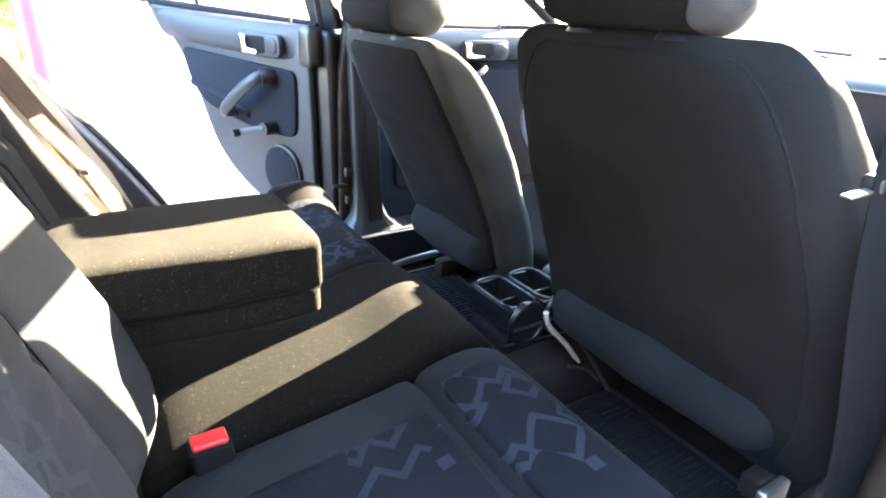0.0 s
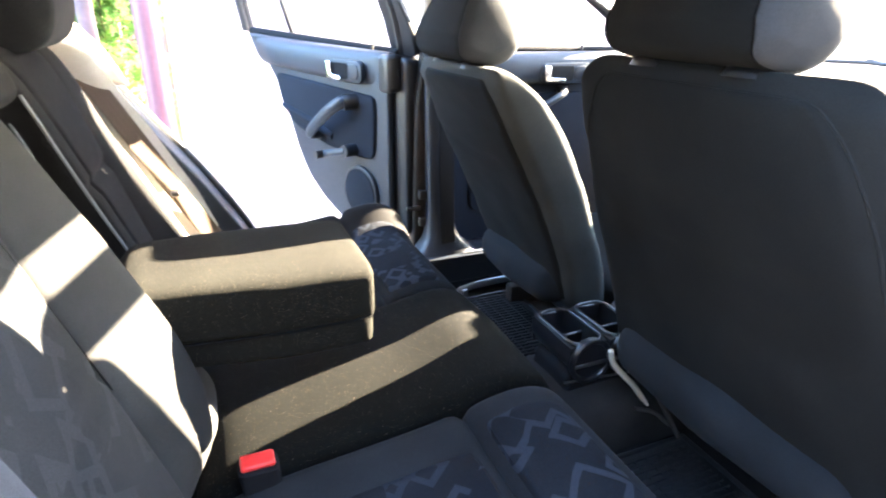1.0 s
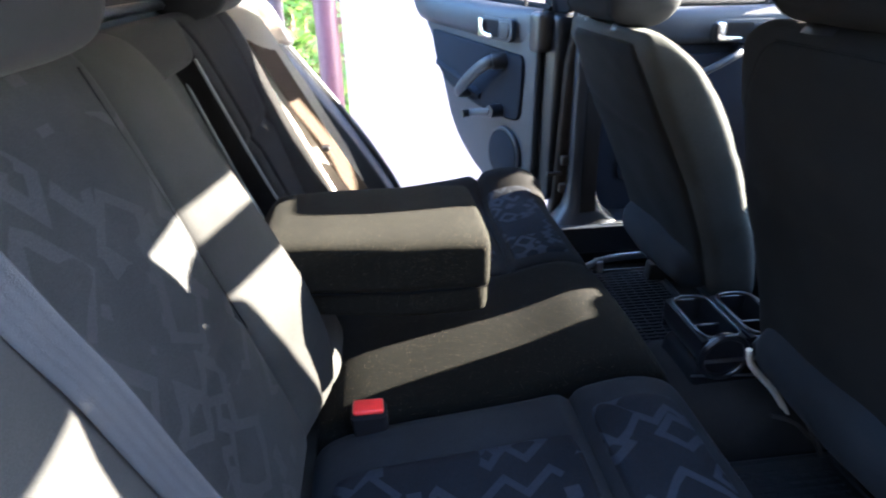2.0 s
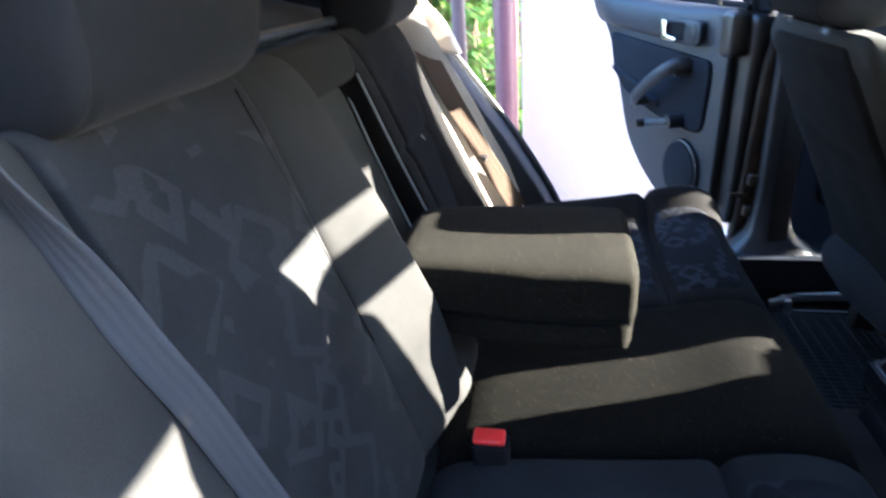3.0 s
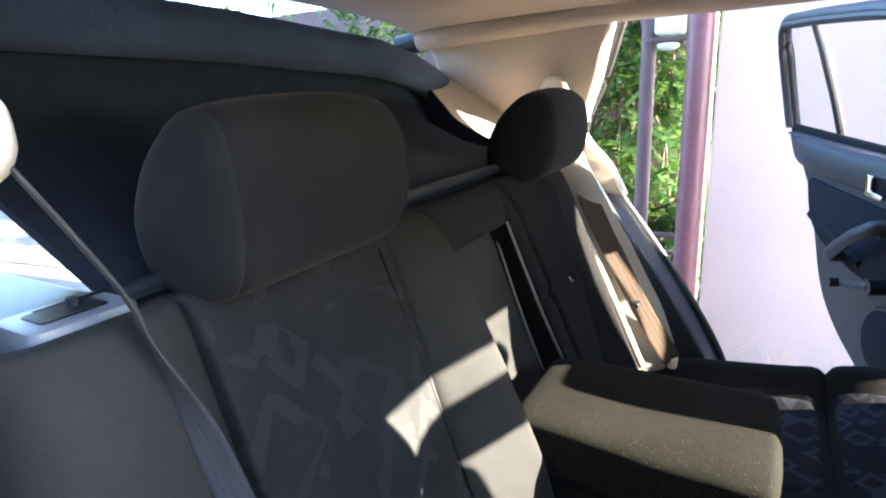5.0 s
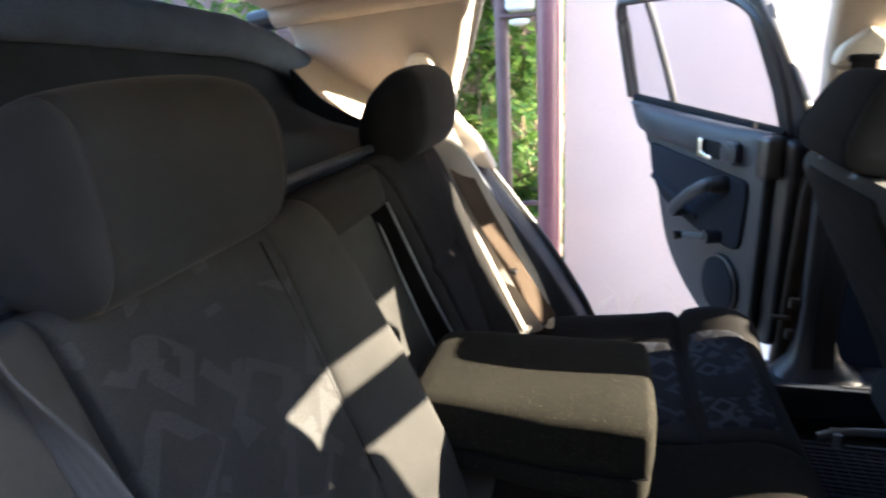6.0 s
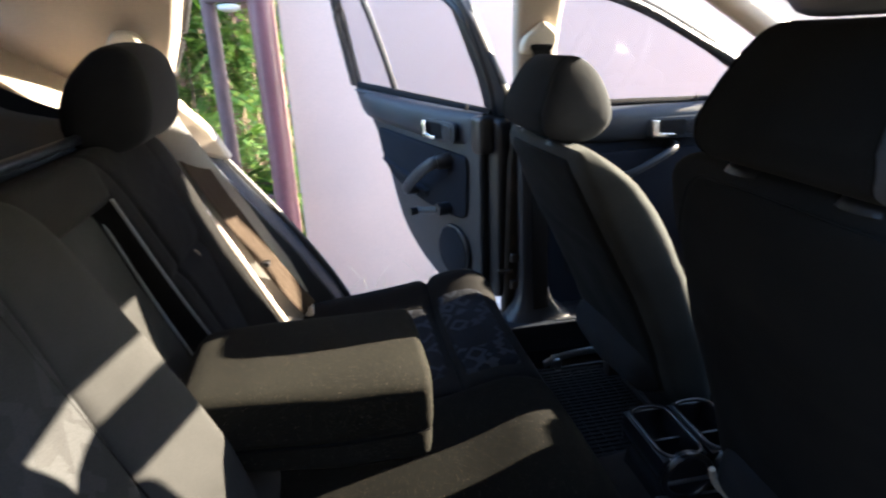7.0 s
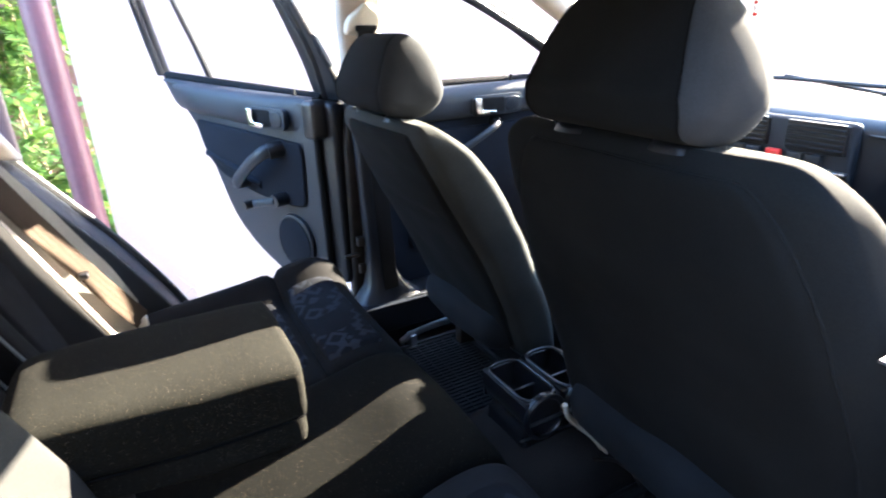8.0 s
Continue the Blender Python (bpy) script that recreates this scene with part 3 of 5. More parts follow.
# open tailgate: the boot's sill and the hem of the roof
part("boot_sill", prism([(-0.70, 0.18), (-0.82, 0.18), (-0.86, 0.56), (-0.82, 0.62), (-0.70, 0.62)], world_place, -0.62, 0.62, 0.012), PAINT, car)
part("roof_hem", tube(smooth_path([(-0.415, -0.585, 1.335), (-0.42, -0.4, 1.364), (-0.42, 0, 1.376), (-0.42, 0.4, 1.364), (-0.415, 0.585, 1.335)]), 0.012, 10), BEIGE, car)
part("quarter_filler", box((-0.74, 0.60, 0.9), (-0.40, 0.66, 1.12), 0.02), PAINT, car)
part("quarter_filler", box((-0.74, -0.66, 0.9), (-0.40, -0.60, 1.12), 0.02), PAINT, car)


def pane(name, quad, mat, parent, thick=0.004):
    bm = bmesh.new()
    q = [Vector(p) for p in quad]
    n = (q[1] - q[0]).cross(q[-1] - q[0]).normalized() * thick
    a, b = [bm.verts.new(p) for p in q], [bm.verts.new(p + n) for p in q]
    bm.faces.new(a[::-1])
    bm.faces.new(b)
    for i in range(len(q)):
        j = (i + 1) % len(q)
        bm.faces.new((a[i], a[j], b[j], b[i]))
    ob = part(name, bm, mat, parent, smooth=False)
    ob.visible_shadow = False
    return ob


pane("windscreen", [(1.97, -0.68, 0.94), (1.97, 0.68, 0.94), (1.245, 0.575, 1.34), (1.245, -0.575, 1.34)], SCREEN, car)

# grey trim that bulges forward between the far end of the bench and the door opening
def side_trim():
    zs = [0.50, 0.53, 0.58, 0.67, 0.75, 0.82, 0.90, 1.03]
    xo = [0.245, 0.268, 0.266, 0.235, 0.195, 0.162, 0.118, 0.05]
    yo = [0.612, 0.612, 0.611, 0.603, 0.592, 0.584, 0.57, 0.56]
    rings = []
    for z in np.linspace(0.50, 1.04, 28):
        xi, x, y = 0.078 + (0.82 - z) * 0.30 - 0.055, np.interp(z, zs, xo), np.interp(z, zs, yo) - 0.032
        ring = []
        for k in np.linspace(0, 1, 9):
            sw = 0.010 * math.sin(math.pi * k)
            ring.append((xi + (x - xi) * k + sw, 0.52 + (y - 0.52) * k - sw, z))
        ring += [(x - 0.004, y + 0.012, z), (x - 0.02, y + 0.05, z), (xi - 0.05, y + 0.05, z), (xi - 0.05, 0.52, z)]
        rings.append(ring)
    return skin(bmesh.new(), rings)


lip = smooth_path([(-0.004, 0.488, 1.005), (0.028, 0.487, 0.945), (0.061, 0.485, 0.868), (0.096, 0.484, 0.80), (0.141, 0.484, 0.703), (0.196, 0.486, 0.58), (0.212, 0.488, 0.545)], 8)
part("trim_lip", tube(lip, 0.0085, 12), BEIGE, car, "narrow beige plastic lip between the backrest and the belt")
part("side_trim", side_trim(), BEIGE_GREY, car, "pale grey plastic trim bulging beside the bench")

# check strap and hinge pieces on the jamb of the open door
hinge = thing("door_hinge", (0.845, 0.715, 0.50), "dirty steel hinge and check strap of the open rear door", "hinge")
for z in (0.475, 0.56):
    part("leaf", box((0.838, 0.692, z - 0.014), (0.862, 0.708, z + 0.014), 0.004), IRON, hinge)
    part("pin", tube([(0.842, 0.712, z - 0.018), (0.842, 0.712, z + 0.018)], 0.006, 10), IRON, hinge)
part("strap", box((0.80, 0.70, 0.512), (0.845, 0.71, 0.524), 0.003), IRON, hinge)

# ---- doors ----
def car_door(name, origin, ahead, out, outline, frame_path, divider, insert, grab, crank_at, speaker, handle, pad, label, grip=0.016):
    """A door with its trim. Local places: a along ahead, y outwards, z up."""
    o, ua, uo = Vector((*origin, 0)), Vector((*ahead, 0)).normalized(), Vector((*out, 0)).normalized()
    def place(a, y, b):
        p = o + ua * a + uo * y
        p.z = b
        return p
    def tilt(b):
        return 0.095 - (b - 0.96) * 0.3
    t = thing(name, place(outline[1][0], 0.1, outline[1][1]), label, "car door")
    part("panel", prism(round_outline(outline, 0.03), place, 0.045, 0.13, 0.012, 3), PAINT, t, "black painted door shell")
    inner = [(a + 0.01 if a < 0 else a - 0.06 if name == "rear_door" else a - 0.02, b) for a, b in outline]
    part("lower_trim", prism(round_outline(inner, 0.04), place, 0.022, 0.044, 0.008, 3), TRIM if name == "rear_door" else TRIM_NAVY, t, "grey-blue plastic door trim" if name == "rear_door" else "dark navy cloth door trim")
    # padded top rail, swelling towards the cabin
    a0, a1, z0, z1 = pad
    rings = []
    for i in range(15):
        a = a0 + (a1 - a0) * i / 14
        w = min(1.0, 0.35 + 3.0 * min(i, 14 - i) / 14)
        slope = (a1 - a) / (a1 - a0)
        zz0, zz1 = z0 + 0.03 * slope * (name == "rear_door"), z1 + 0.022 * slope * (name == "rear_door")
        ring = []
        for j in range(18):
            ang = 2 * math.pi * j / 18
            c, sn = math.cos(ang), math.sin(ang)
            shear = 0.0 if name != "rear_door" else 0.055 * (1 - i / 14) ** 3 * (0.4 - sn)
            ring.append(place(a + shear, 0.045 - 0.048 * w * math.copysign(abs(c) ** 0.7, c) if c > 0 else 0.045 - 0.03 * c, (zz0 + zz1) / 2 + (zz1 - zz0) / 2 * math.copysign(abs(sn) ** 0.7, sn)))
        rings.append(ring)
    part("top_rail", skin(bmesh.new(), rings), TRIM, t, "grey-blue padded door top rail")
    part("rail_end", prism(round_outline([(a1 - 0.012, z0 - 0.001), (a1 + 0.043, z0 - 0.001), (a1 + 0.043, z1 - 0.003), (a1 - 0.012, z1 - 0.003)], 0.02), place, 0.004, 0.06, 0.012, 3), BLACK, t, "black rail end cap")
    part("insert", prism(round_outline(insert, 0.035), place, 0.012, 0.024, 0.008, 3), TRIM_NAVY, t, "dark navy cloth door insert")
    # grab handle
    (ga, gz), (ha, hz) = grab
    path = smooth_path([place(ga + 0.004, 0.012, gz + 0.002), place(ga, -0.03, gz), place(ga * 0.72 + ha * 0.28, -0.043, gz * 0.74 + hz * 0.26), place(ga * 0.3 + ha * 0.7, -0.043, gz * 0.3 + hz * 0.7), place(ha + 0.006, -0.032, hz + 0.002), place(ha - 0.002, 0.012, hz - 0.004)], 6)
    part("grab_handle", tube(path, grip, 12, flat=0.75), TRIM, t, "grey plastic grab handle")
    part("handle_mount", tube([place(ga + 0.012, 0.016, gz + 0.002), place(ga + 0.01, -0.01, gz + 0.002), place(ga + 0.004, -0.024, gz)], grip * 1.3, 14), BLACK, t, "black handle mount")
    if crank_at:
        ledge = smooth_path([place(-0.415, 0.020, 0.752), place(-0.33, 0.017, 0.735), place(-0.24, 0.014, 0.722), place(-0.165, 0.012, 0.703), place(-0.09, 0.017, 0.685)], 6)
        part("pull_ledge", tube(ledge, 0.014, 12), TRIM_NAVY, t, "moulded ledge in the door insert")
        (ca, cz), (ka, kz) = crank_at
        crank = part("window_crank", tube([place(ca, 0.014, cz), place(ca, -0.014, cz), place(ca, -0.03, cz)], 0.02, 16), TRIM_DARK, t)
        part("arm", tube([place(ca, -0.026, cz), place((ca + ka) / 2, -0.032, (cz + kz) / 2), place(ka, -0.034, kz)], 0.012, 10, flat=0.6), TRIM, crank)
        part("knob", tube([place(ka, -0.025, kz), place(ka, -0.05, kz), place(ka, -0.062, kz)], 0.013, 14), BLACK, crank)
    if speaker:
        sa, sz, sr = speaker
        ring = [(sa + sr * math.cos(2 * math.pi * i / 36), sz + sr * math.sin(2 * math.pi * i / 36)) for i in range(36)]
        sp = part("speaker", prism(ring, place, 0.010, 0.024, 0.005, 3), TRIM_DARK, t, "round dark speaker grille")
        small = [(sa + 0.9 * (x - sa), sz + 0.9 * (z - sz)) for x, z in ring]
        part("grille", prism(small, place, 0.0065, 0.0098, 0.003, 2), TRIM_NAVY, sp)
    # inner handle: dark recess, bezel, chrome lever
    ha0, ha1, hz0, hz1 = handle
    recess = part("handle_recess", prism(round_outline([(ha0, hz0), (ha1, hz0), (ha1, hz1), (ha0, hz1)], 0.024), place, -0.007, 0.01, 0.004, 2), TRIM, t)
    part("cup", prism(round_outline([(ha0 + 0.010, hz0 + 0.008), (ha1 - 0.068, hz0 + 0.008), (ha1 - 0.068, hz1 - 0.008), (ha0 + 0.010, hz1 - 0.008)], 0.010), place, -0.0085, -0.002, 0.002, 2), BELT_BLACK, recess, "dark handle cup")
    part("lock_plate", prism(round_outline([(ha1 - 0.066, hz0 + 0.009), (ha1 - 0.012, hz0 + 0.009), (ha1 - 0.012, hz1 - 0.009), (ha1 - 0.066, hz1 - 0.009)], 0.020), place, -0.0105, -0.004, 0.003, 3), TRIM_DARK, recess, "rounded lock plate")
    lever = [(ha0 + 0.006, hz1 - 0.004), (ha0 + 0.03, hz1 - 0.006), (ha0 + 0.034, hz0 + 0.02), (ha0 + 0.085, hz0 + 0.017), (ha0 + 0.085, hz0 + 0.004), (ha0 + 0.01, hz0 + 0.006)]
    part("lever", prism(round_outline(lever, 0.006), place, -0.022, -0.011, 0.003, 2), CHROME, recess, "chrome door lever")
    # window
    path = [place(a, tilt(b), b) for a, b in frame_path]
    wf = part("window_frame", tube(smooth_path(path, 5), 0.024, 10, flat=0.8), PAINT, t, "black window frame")
    part("inner_seal", tube(smooth_path([place(a * 0.985, tilt(b) - 0.014, b - (0.012 if b > 1.1 else 0)) for a, b in frame_path], 5), 0.012, 8), RUBBER, wf)
    loop = [(p[0], p[1]) for p in frame_path]
    bm = bmesh.new()
    g = [bm.verts.new(place(a, tilt(b) + 0.004, b)) for a, b in loop]
    g2 = [bm.verts.new(place(a, tilt(b) + 0.008, b)) for a, b in loop]
    bm.faces.new(g)
    bm.faces.new(g2[::-1])
    for i in range(len(loop)):
        j = (i + 1) % len(loop)
        bm.faces.new((g[i], g[j], g2[j], g2[i]))
    gl = part("window_pane", bm, WINDOW, t, "faintly tinted window glass", smooth=False)
    gl.visible_shadow = False
    if name == "rear_door":
        # the broad upright of the frame on the hinge side
        part("frame_upright", prism(round_outline([(0.150, 0.955), (0.262, 0.955), (0.262, 1.02), (0.196, 1.20), (0.150, 1.285), (0.095, 1.285), (0.118, 1.20), (0.148, 1.06)], 0.02), lambda a, y, b: place(a, y + tilt(b) - 0.095, b), 0.078, 0.105, 0.006, 2), PAINT, wf)
    if divider:
        part("window_divider", tube([place(a, tilt(b) - 0.004, b) for a, b in divider], 0.011, 8), BLACK, t)
    part("waist_seal", tube([place(frame_path[0][0], 0.072, frame_path[0][1] + 0.002), place(frame_path[-1][0] + 0.06, 0.072, frame_path[-1][1] - 0.006)], 0.017, 10), BELT_BLACK, t)
    part("lock_pin", tube([place(ha1 - 0.01, 0.045, z1 - 0.01), place(ha1 - 0.01, 0.045, z1 + 0.02)], 0.0045, 8), BLACK, t)
    return t


REAR_EDGE = [(p.x, p.z) for p in smooth_path([(-0.06, 0, 0.395), (-0.12, 0, 0.418), (-0.19, 0, 0.449), (-0.276, 0, 0.505), (-0.333, 0, 0.567), (-0.375, 0, 0.645), (-0.412, 0, 0.719), (-0.452, 0, 0.785), (-0.492, 0, 0.842), (-0.56, 0, 0.906), (-0.635, 0, 0.962), (-0.685, 0, 0.99)], 2)]
car_door("rear_door", (0.678, 0.949), (0.344, -0.939), (0.939, 0.344),
         [(0.262, 0.952), (0.262, 0.424), (0.18, 0.408), (0.05, 0.396)] + REAR_EDGE,
         [(0.195, 0.955), (0.205, 1.06), (0.180, 1.17), (0.135, 1.255), (0.0, 1.31), (-0.3, 1.335), (-0.55, 1.345), (-0.68, 1.335), (-0.735, 1.20), (-0.79, 1.0)],
         [(-0.428, 0.975), (-0.428, 1.1), (-0.442, 1.25), (-0.46, 1.33)],
         [(0.142, 0.838), (0.146, 0.79), (0.134, 0.645), (0.06, 0.640), (-0.094, 0.646), (-0.224, 0.664), (-0.344, 0.692), (-0.405, 0.731), (-0.438, 0.79), (-0.462, 0.864)],
         ((0.032, 0.812), (-0.165, 0.69)), ((0.035, 0.662), (-0.085, 0.634)), (0.057, 0.523, 0.09), (-0.065, 0.112, 0.872, 0.935), (-0.655, 0.19, 0.856, 0.964),
         "open grey-blue rear car door with a wind-up window", 0.019)
for s in (1, -1):
    car_door("front_door", (1.33, s * 0.735), (1, 0), (0, s),
             [(0.43, 0.955), (0.43, 0.30), (-0.37, 0.30), (-0.37, 0.962)],
             [(-0.37, 0.965), (-0.365, 1.12), (-0.37, 1.27), (-0.30, 1.285), (-0.12, 1.235), (0.087, 1.142), (0.216, 1.072), (0.42, 0.958)],
             None, [(0.36, 0.84), (0.36, 0.44), (-0.30, 0.47), (-0.30, 0.84)],
             ((0.0, 0.845), (-0.15, 0.775)), None, None, (-0.08, 0.11, 0.868, 0.93), (-0.36, 0.40, 0.862, 0.962),
             "closed grey-blue front car door", 0.011)

# ---- rear bench ----
bench = thing("rear_bench", (0.4, 0, FLOOR), "dark cloth rear car bench with its armrest folded down", "car seat")
part("base", box((-0.05, -0.615, FLOOR), (0.64, 0.615, 0.36), 0.03), FLOOR_CARPET, bench)
TILT = Vector((0.585, 0, 0.06))


def edge_fall(s, e):
    return max(0.0, 1 - abs(2 * s - 1) ** e) ** (1 / e)


def cushion(y0, y1, mat, label, inserts=(), lift=0.0, rims=()):
    """rims: (place across, height) of raised edges; inserts: patterned panels sewn into the top, as along and across ranges."""
    def extra(a, b):
        e = 0.018 * math.exp(-((a - 0.86) / 0.16) ** 2)
        if inserts:
            e += groove(a, 0.69, 0.018, 0.02)
            e -= 0.012 * math.exp(-((a - 0.38) / 0.3) ** 2) * math.exp(-((b - 0.5) / 0.33) ** 2)
        else:
            e += 0.012 * math.exp(-((b - 0.5) / 0.35) ** 2)
        return e + lift + sum(h * math.exp(-((b - at) / 0.12) ** 2) for at, h in rims)
    corner = Vector((0.19, y0, 0.31))
    across = Vector((0, y1 - y0, 0))
    up = TILT.cross(across).normalized()
    body = part("seat_cushion", pillow(corner, TILT, across, 0.145, 64, 56, 5.5, 14, extra), mat, bench, label)
    for a0, a1, b0, b1 in inserts:
        bm = bmesh.new()
        grid = []
        for i in range(31):
            line = []
            for j in range(31):
                k, m = i / 30, j / 30
                # rounded corners, edges sunk into the cushion
                q = 0.5 + (k - 0.5) * (1 - 0.05 * (2 * m - 1) ** 6)
                r = 0.5 + (m - 0.5) * (1 - 0.05 * (2 * k - 1) ** 6)
                a, b = a0 + (a1 - a0) * q, b0 + (b1 - b0) * r
                h = edge_fall(a, 5.5) * edge_fall(b, 14)
                rise = 0.0095 * (edge_fall(k, 9) * edge_fall(m, 9)) - 0.004
                line.append(bm.verts.new(corner + TILT * a + across * b + up * ((0.145 + extra(a, b)) * h + rise)))
            grid.append(line)
        for i in range(30):
            for j in range(30):
                bm.faces.new((grid[i][j], grid[i + 1][j], grid[i + 1][j + 1], grid[i][j + 1]))
        part("insert", bm, CLOTH_PAT_DENSE if y0 > 0 and a0 > 0.5 else CLOTH_PAT, body, "dark cloth insert with angular blue-grey strokes")
    return body


cushion(-0.625, -0.186, CLOTH_RIM, "plain dark cloth seat cushion round a patterned insert", ((0.06, 0.67, 0.10, 0.80), (0.71, 0.93, 0.06, 0.88)))
# far cushion: its plain cloth is coloured darker to stand for shade
cushion(0.186, 0.625, CLOTH_SHADED, "plain dark cloth seat cushion round a patterned insert", ((0.06, 0.67, 0.10, 0.84), (0.71, 0.93, 0.06, 0.86)), 0.0, ((0.97, 0.072),))
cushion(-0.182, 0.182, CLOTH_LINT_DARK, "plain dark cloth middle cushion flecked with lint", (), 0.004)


def back_x(z):
    return 0.078 + (0.82 - z) * 0.30


ZB, ZT = 0.44, 1.03
BN = Vector((0.958, 0, 0.287))
DEPTH = 0.13


def backrest(y0, y1, mat, name, label, extra, z0=ZB, z1=ZT, ev=7.0, eu=9.0, skew=0.0):
    """skew: how far the top lies across from the foot."""
    corner = Vector((back_x(z0), y0, z0)) - BN * DEPTH
    up = Vector((back_x(z1) - back_x(z0), skew, z1 - z0))
    return part(name, pillow(corner, (0, y1 - y0, 0), up, DEPTH, 60, 72, eu, ev, extra), mat, bench, label)


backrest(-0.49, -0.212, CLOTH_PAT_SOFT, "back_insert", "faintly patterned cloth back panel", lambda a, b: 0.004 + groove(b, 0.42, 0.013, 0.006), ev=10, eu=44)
backrest(-0.215, -0.112, CLOTH, "inner_bolster", "plain dark cloth bolster", lambda a, b: 0.003 + float(np.interp(b, (0, 0.05, 0.22, 0.36, 0.47, 0.61, 0.71, 0.83, 1), (0.04, 0.05, 0.072, 0.075, 0.068, 0.058, 0.048, 0.038, 0.026))) * a ** 0.9 + groove(a, 0.0, 0.02, 0.004), eu=13)
backrest(-0.645, -0.488, CLOTH, "outer_bolster", "plain dark cloth bolster", lambda a, b: 0.012 * math.sin(math.pi * a) + 0.012, eu=5, ev=20)
backrest(0.262, 0.556, CLOTH_PAT_SHADED, "back_insert", "faintly patterned cloth back panel", lambda a, b: groove(a, 0.2, 0.02, 0.008) + groove(b, 0.60, 0.013, 0.01), eu=24, skew=-0.152)
backrest(0.375, 0.492, CLOTH_SHADED, "outer_bolster", "plain cloth bolster darkened as in shade, swelling towards its foot", lambda a, b: min(1.0, 1.7 * a) ** 1.5 * (0.008 + 0.056 * (1 - b) ** 1.5), eu=4.5)
backrest(-0.116, 0.138, CLOTH_SHADED, "bridge", "plain cloth above the armrest recess, darkened as in shade", lambda a, b: 0.0, z0=0.945, z1=1.03, ev=5, eu=20)
# recess behind the armrest
slant = Vector((back_x(0.95) - back_x(0.50), 0, 0.45))
part("recess_back", pillow(Vector((back_x(0.50), -0.114, 0.50)) - BN * 0.125, (0, 0.37, 0), slant, 0.05, 16, 20, 30, 30), BLACK, bench, "black armrest recess")
part("recess_flap", pillow(Vector((back_x(0.50), -0.112, 0.50)) - BN * 0.082, (0, 0.308, 0), slant + Vector((0, -0.06, 0)), 0.04, 16, 20, 30, 20), CLOTH, bench, "dark cloth recess lining")
for y0, y1, d in ((0.137, 0.184, -0.038), (0.129, 0.220, -0.004)):
    a = Vector((back_x(0.955), y0, 0.955)) + BN * d
    b = Vector((back_x(0.60), y1, 0.60)) + BN * d
    part("piping", tube(smooth_path([a, a.lerp(b, 0.5) + Vector((0, -0.008 if d < 0 else 0, 0)), b]), 0.0026, 8), PIPING, bench, "pale grey piping")
# seams
for y_top, y_bot in ((-0.238, -0.196),):
    pts = [Vector((back_x(z), y_bot + (y_top - y_bot) * (z - 0.5) / 0.5, z)) + BN * (0.003 if y_top > -0.3 else 0.004) for z in np.linspace(0.50, 1.0, 12)]
    part("seam", tube(pts, 0.0013, 6), THREAD, bench)

# folded-down armrest: a padded upper tier over a slightly smaller lower one
AY = 0.009
arm = part("armrest", loft("x", [(0.106, AY + 0.014, 0.674, 0.109, 0.038), (0.153, AY + 0.010, 0.679, 0.117, 0.042), (0.226, AY + 0.006, 0.680, 0.122, 0.044), (0.320, AY, 0.680, 0.128, 0.044), (0.424, AY, 0.679, 0.128, 0.044), (0.480, AY, 0.678, 0.126, 0.042)], 44, (0.03, 0.016), 7.5, 72), CLOTH_LINT, bench, "dark cloth armrest flecked with lint")
part("lower_tier", loft("x", [(0.106, AY + 0.017, 0.622, 0.104, 0.029), (0.226, AY + 0.008, 0.622, 0.117, 0.030), (0.340, AY, 0.622, 0.128, 0.030), (0.424, AY, 0.622, 0.128, 0.030), (0.478, AY, 0.623, 0.126, 0.028)], 40, (0.03, 0.02), 6.0, 64), CLOTH_LINT, arm, "lower half of the armrest")
ring = []
for i in range(60):
    w = i / 59
    if w < 0.42:
        x = 0.12 + (0.457 - 0.12) * w / 0.42
        p = (x, AY - 0.1268 + 0.115 * max(0.0, 0.33 - x))
    elif w < 0.58:
        a = (w - 0.42) / 0.16
        p = (0.457 + 0.018 * math.sin(math.pi * a) ** 0.35, AY - 0.1268 + 0.2536 * a)
    else:
        p = (0.457 - (0.457 - 0.12) * (w - 0.58) / 0.42, AY + 0.1268)
    ring.append((p[0], p[1], 0.6415))
part("seam", tube(ring, 0.0022, 6), THREAD, arm)
# lower middle of the backrest, under the armrest
part("centre_back", pillow(Vector((back_x(0.43) + 0.012, -0.112, 0.43)) - BN * 0.13, (0, 0.222, 0), (-0.06, 0, 0.21), 0.13, 24, 24, 4, 8, lambda a, b: 0.03 * math.exp(-((b - 0.2) / 0.3) ** 2)), CLOTH, bench, "plain dark cloth below the armrest")


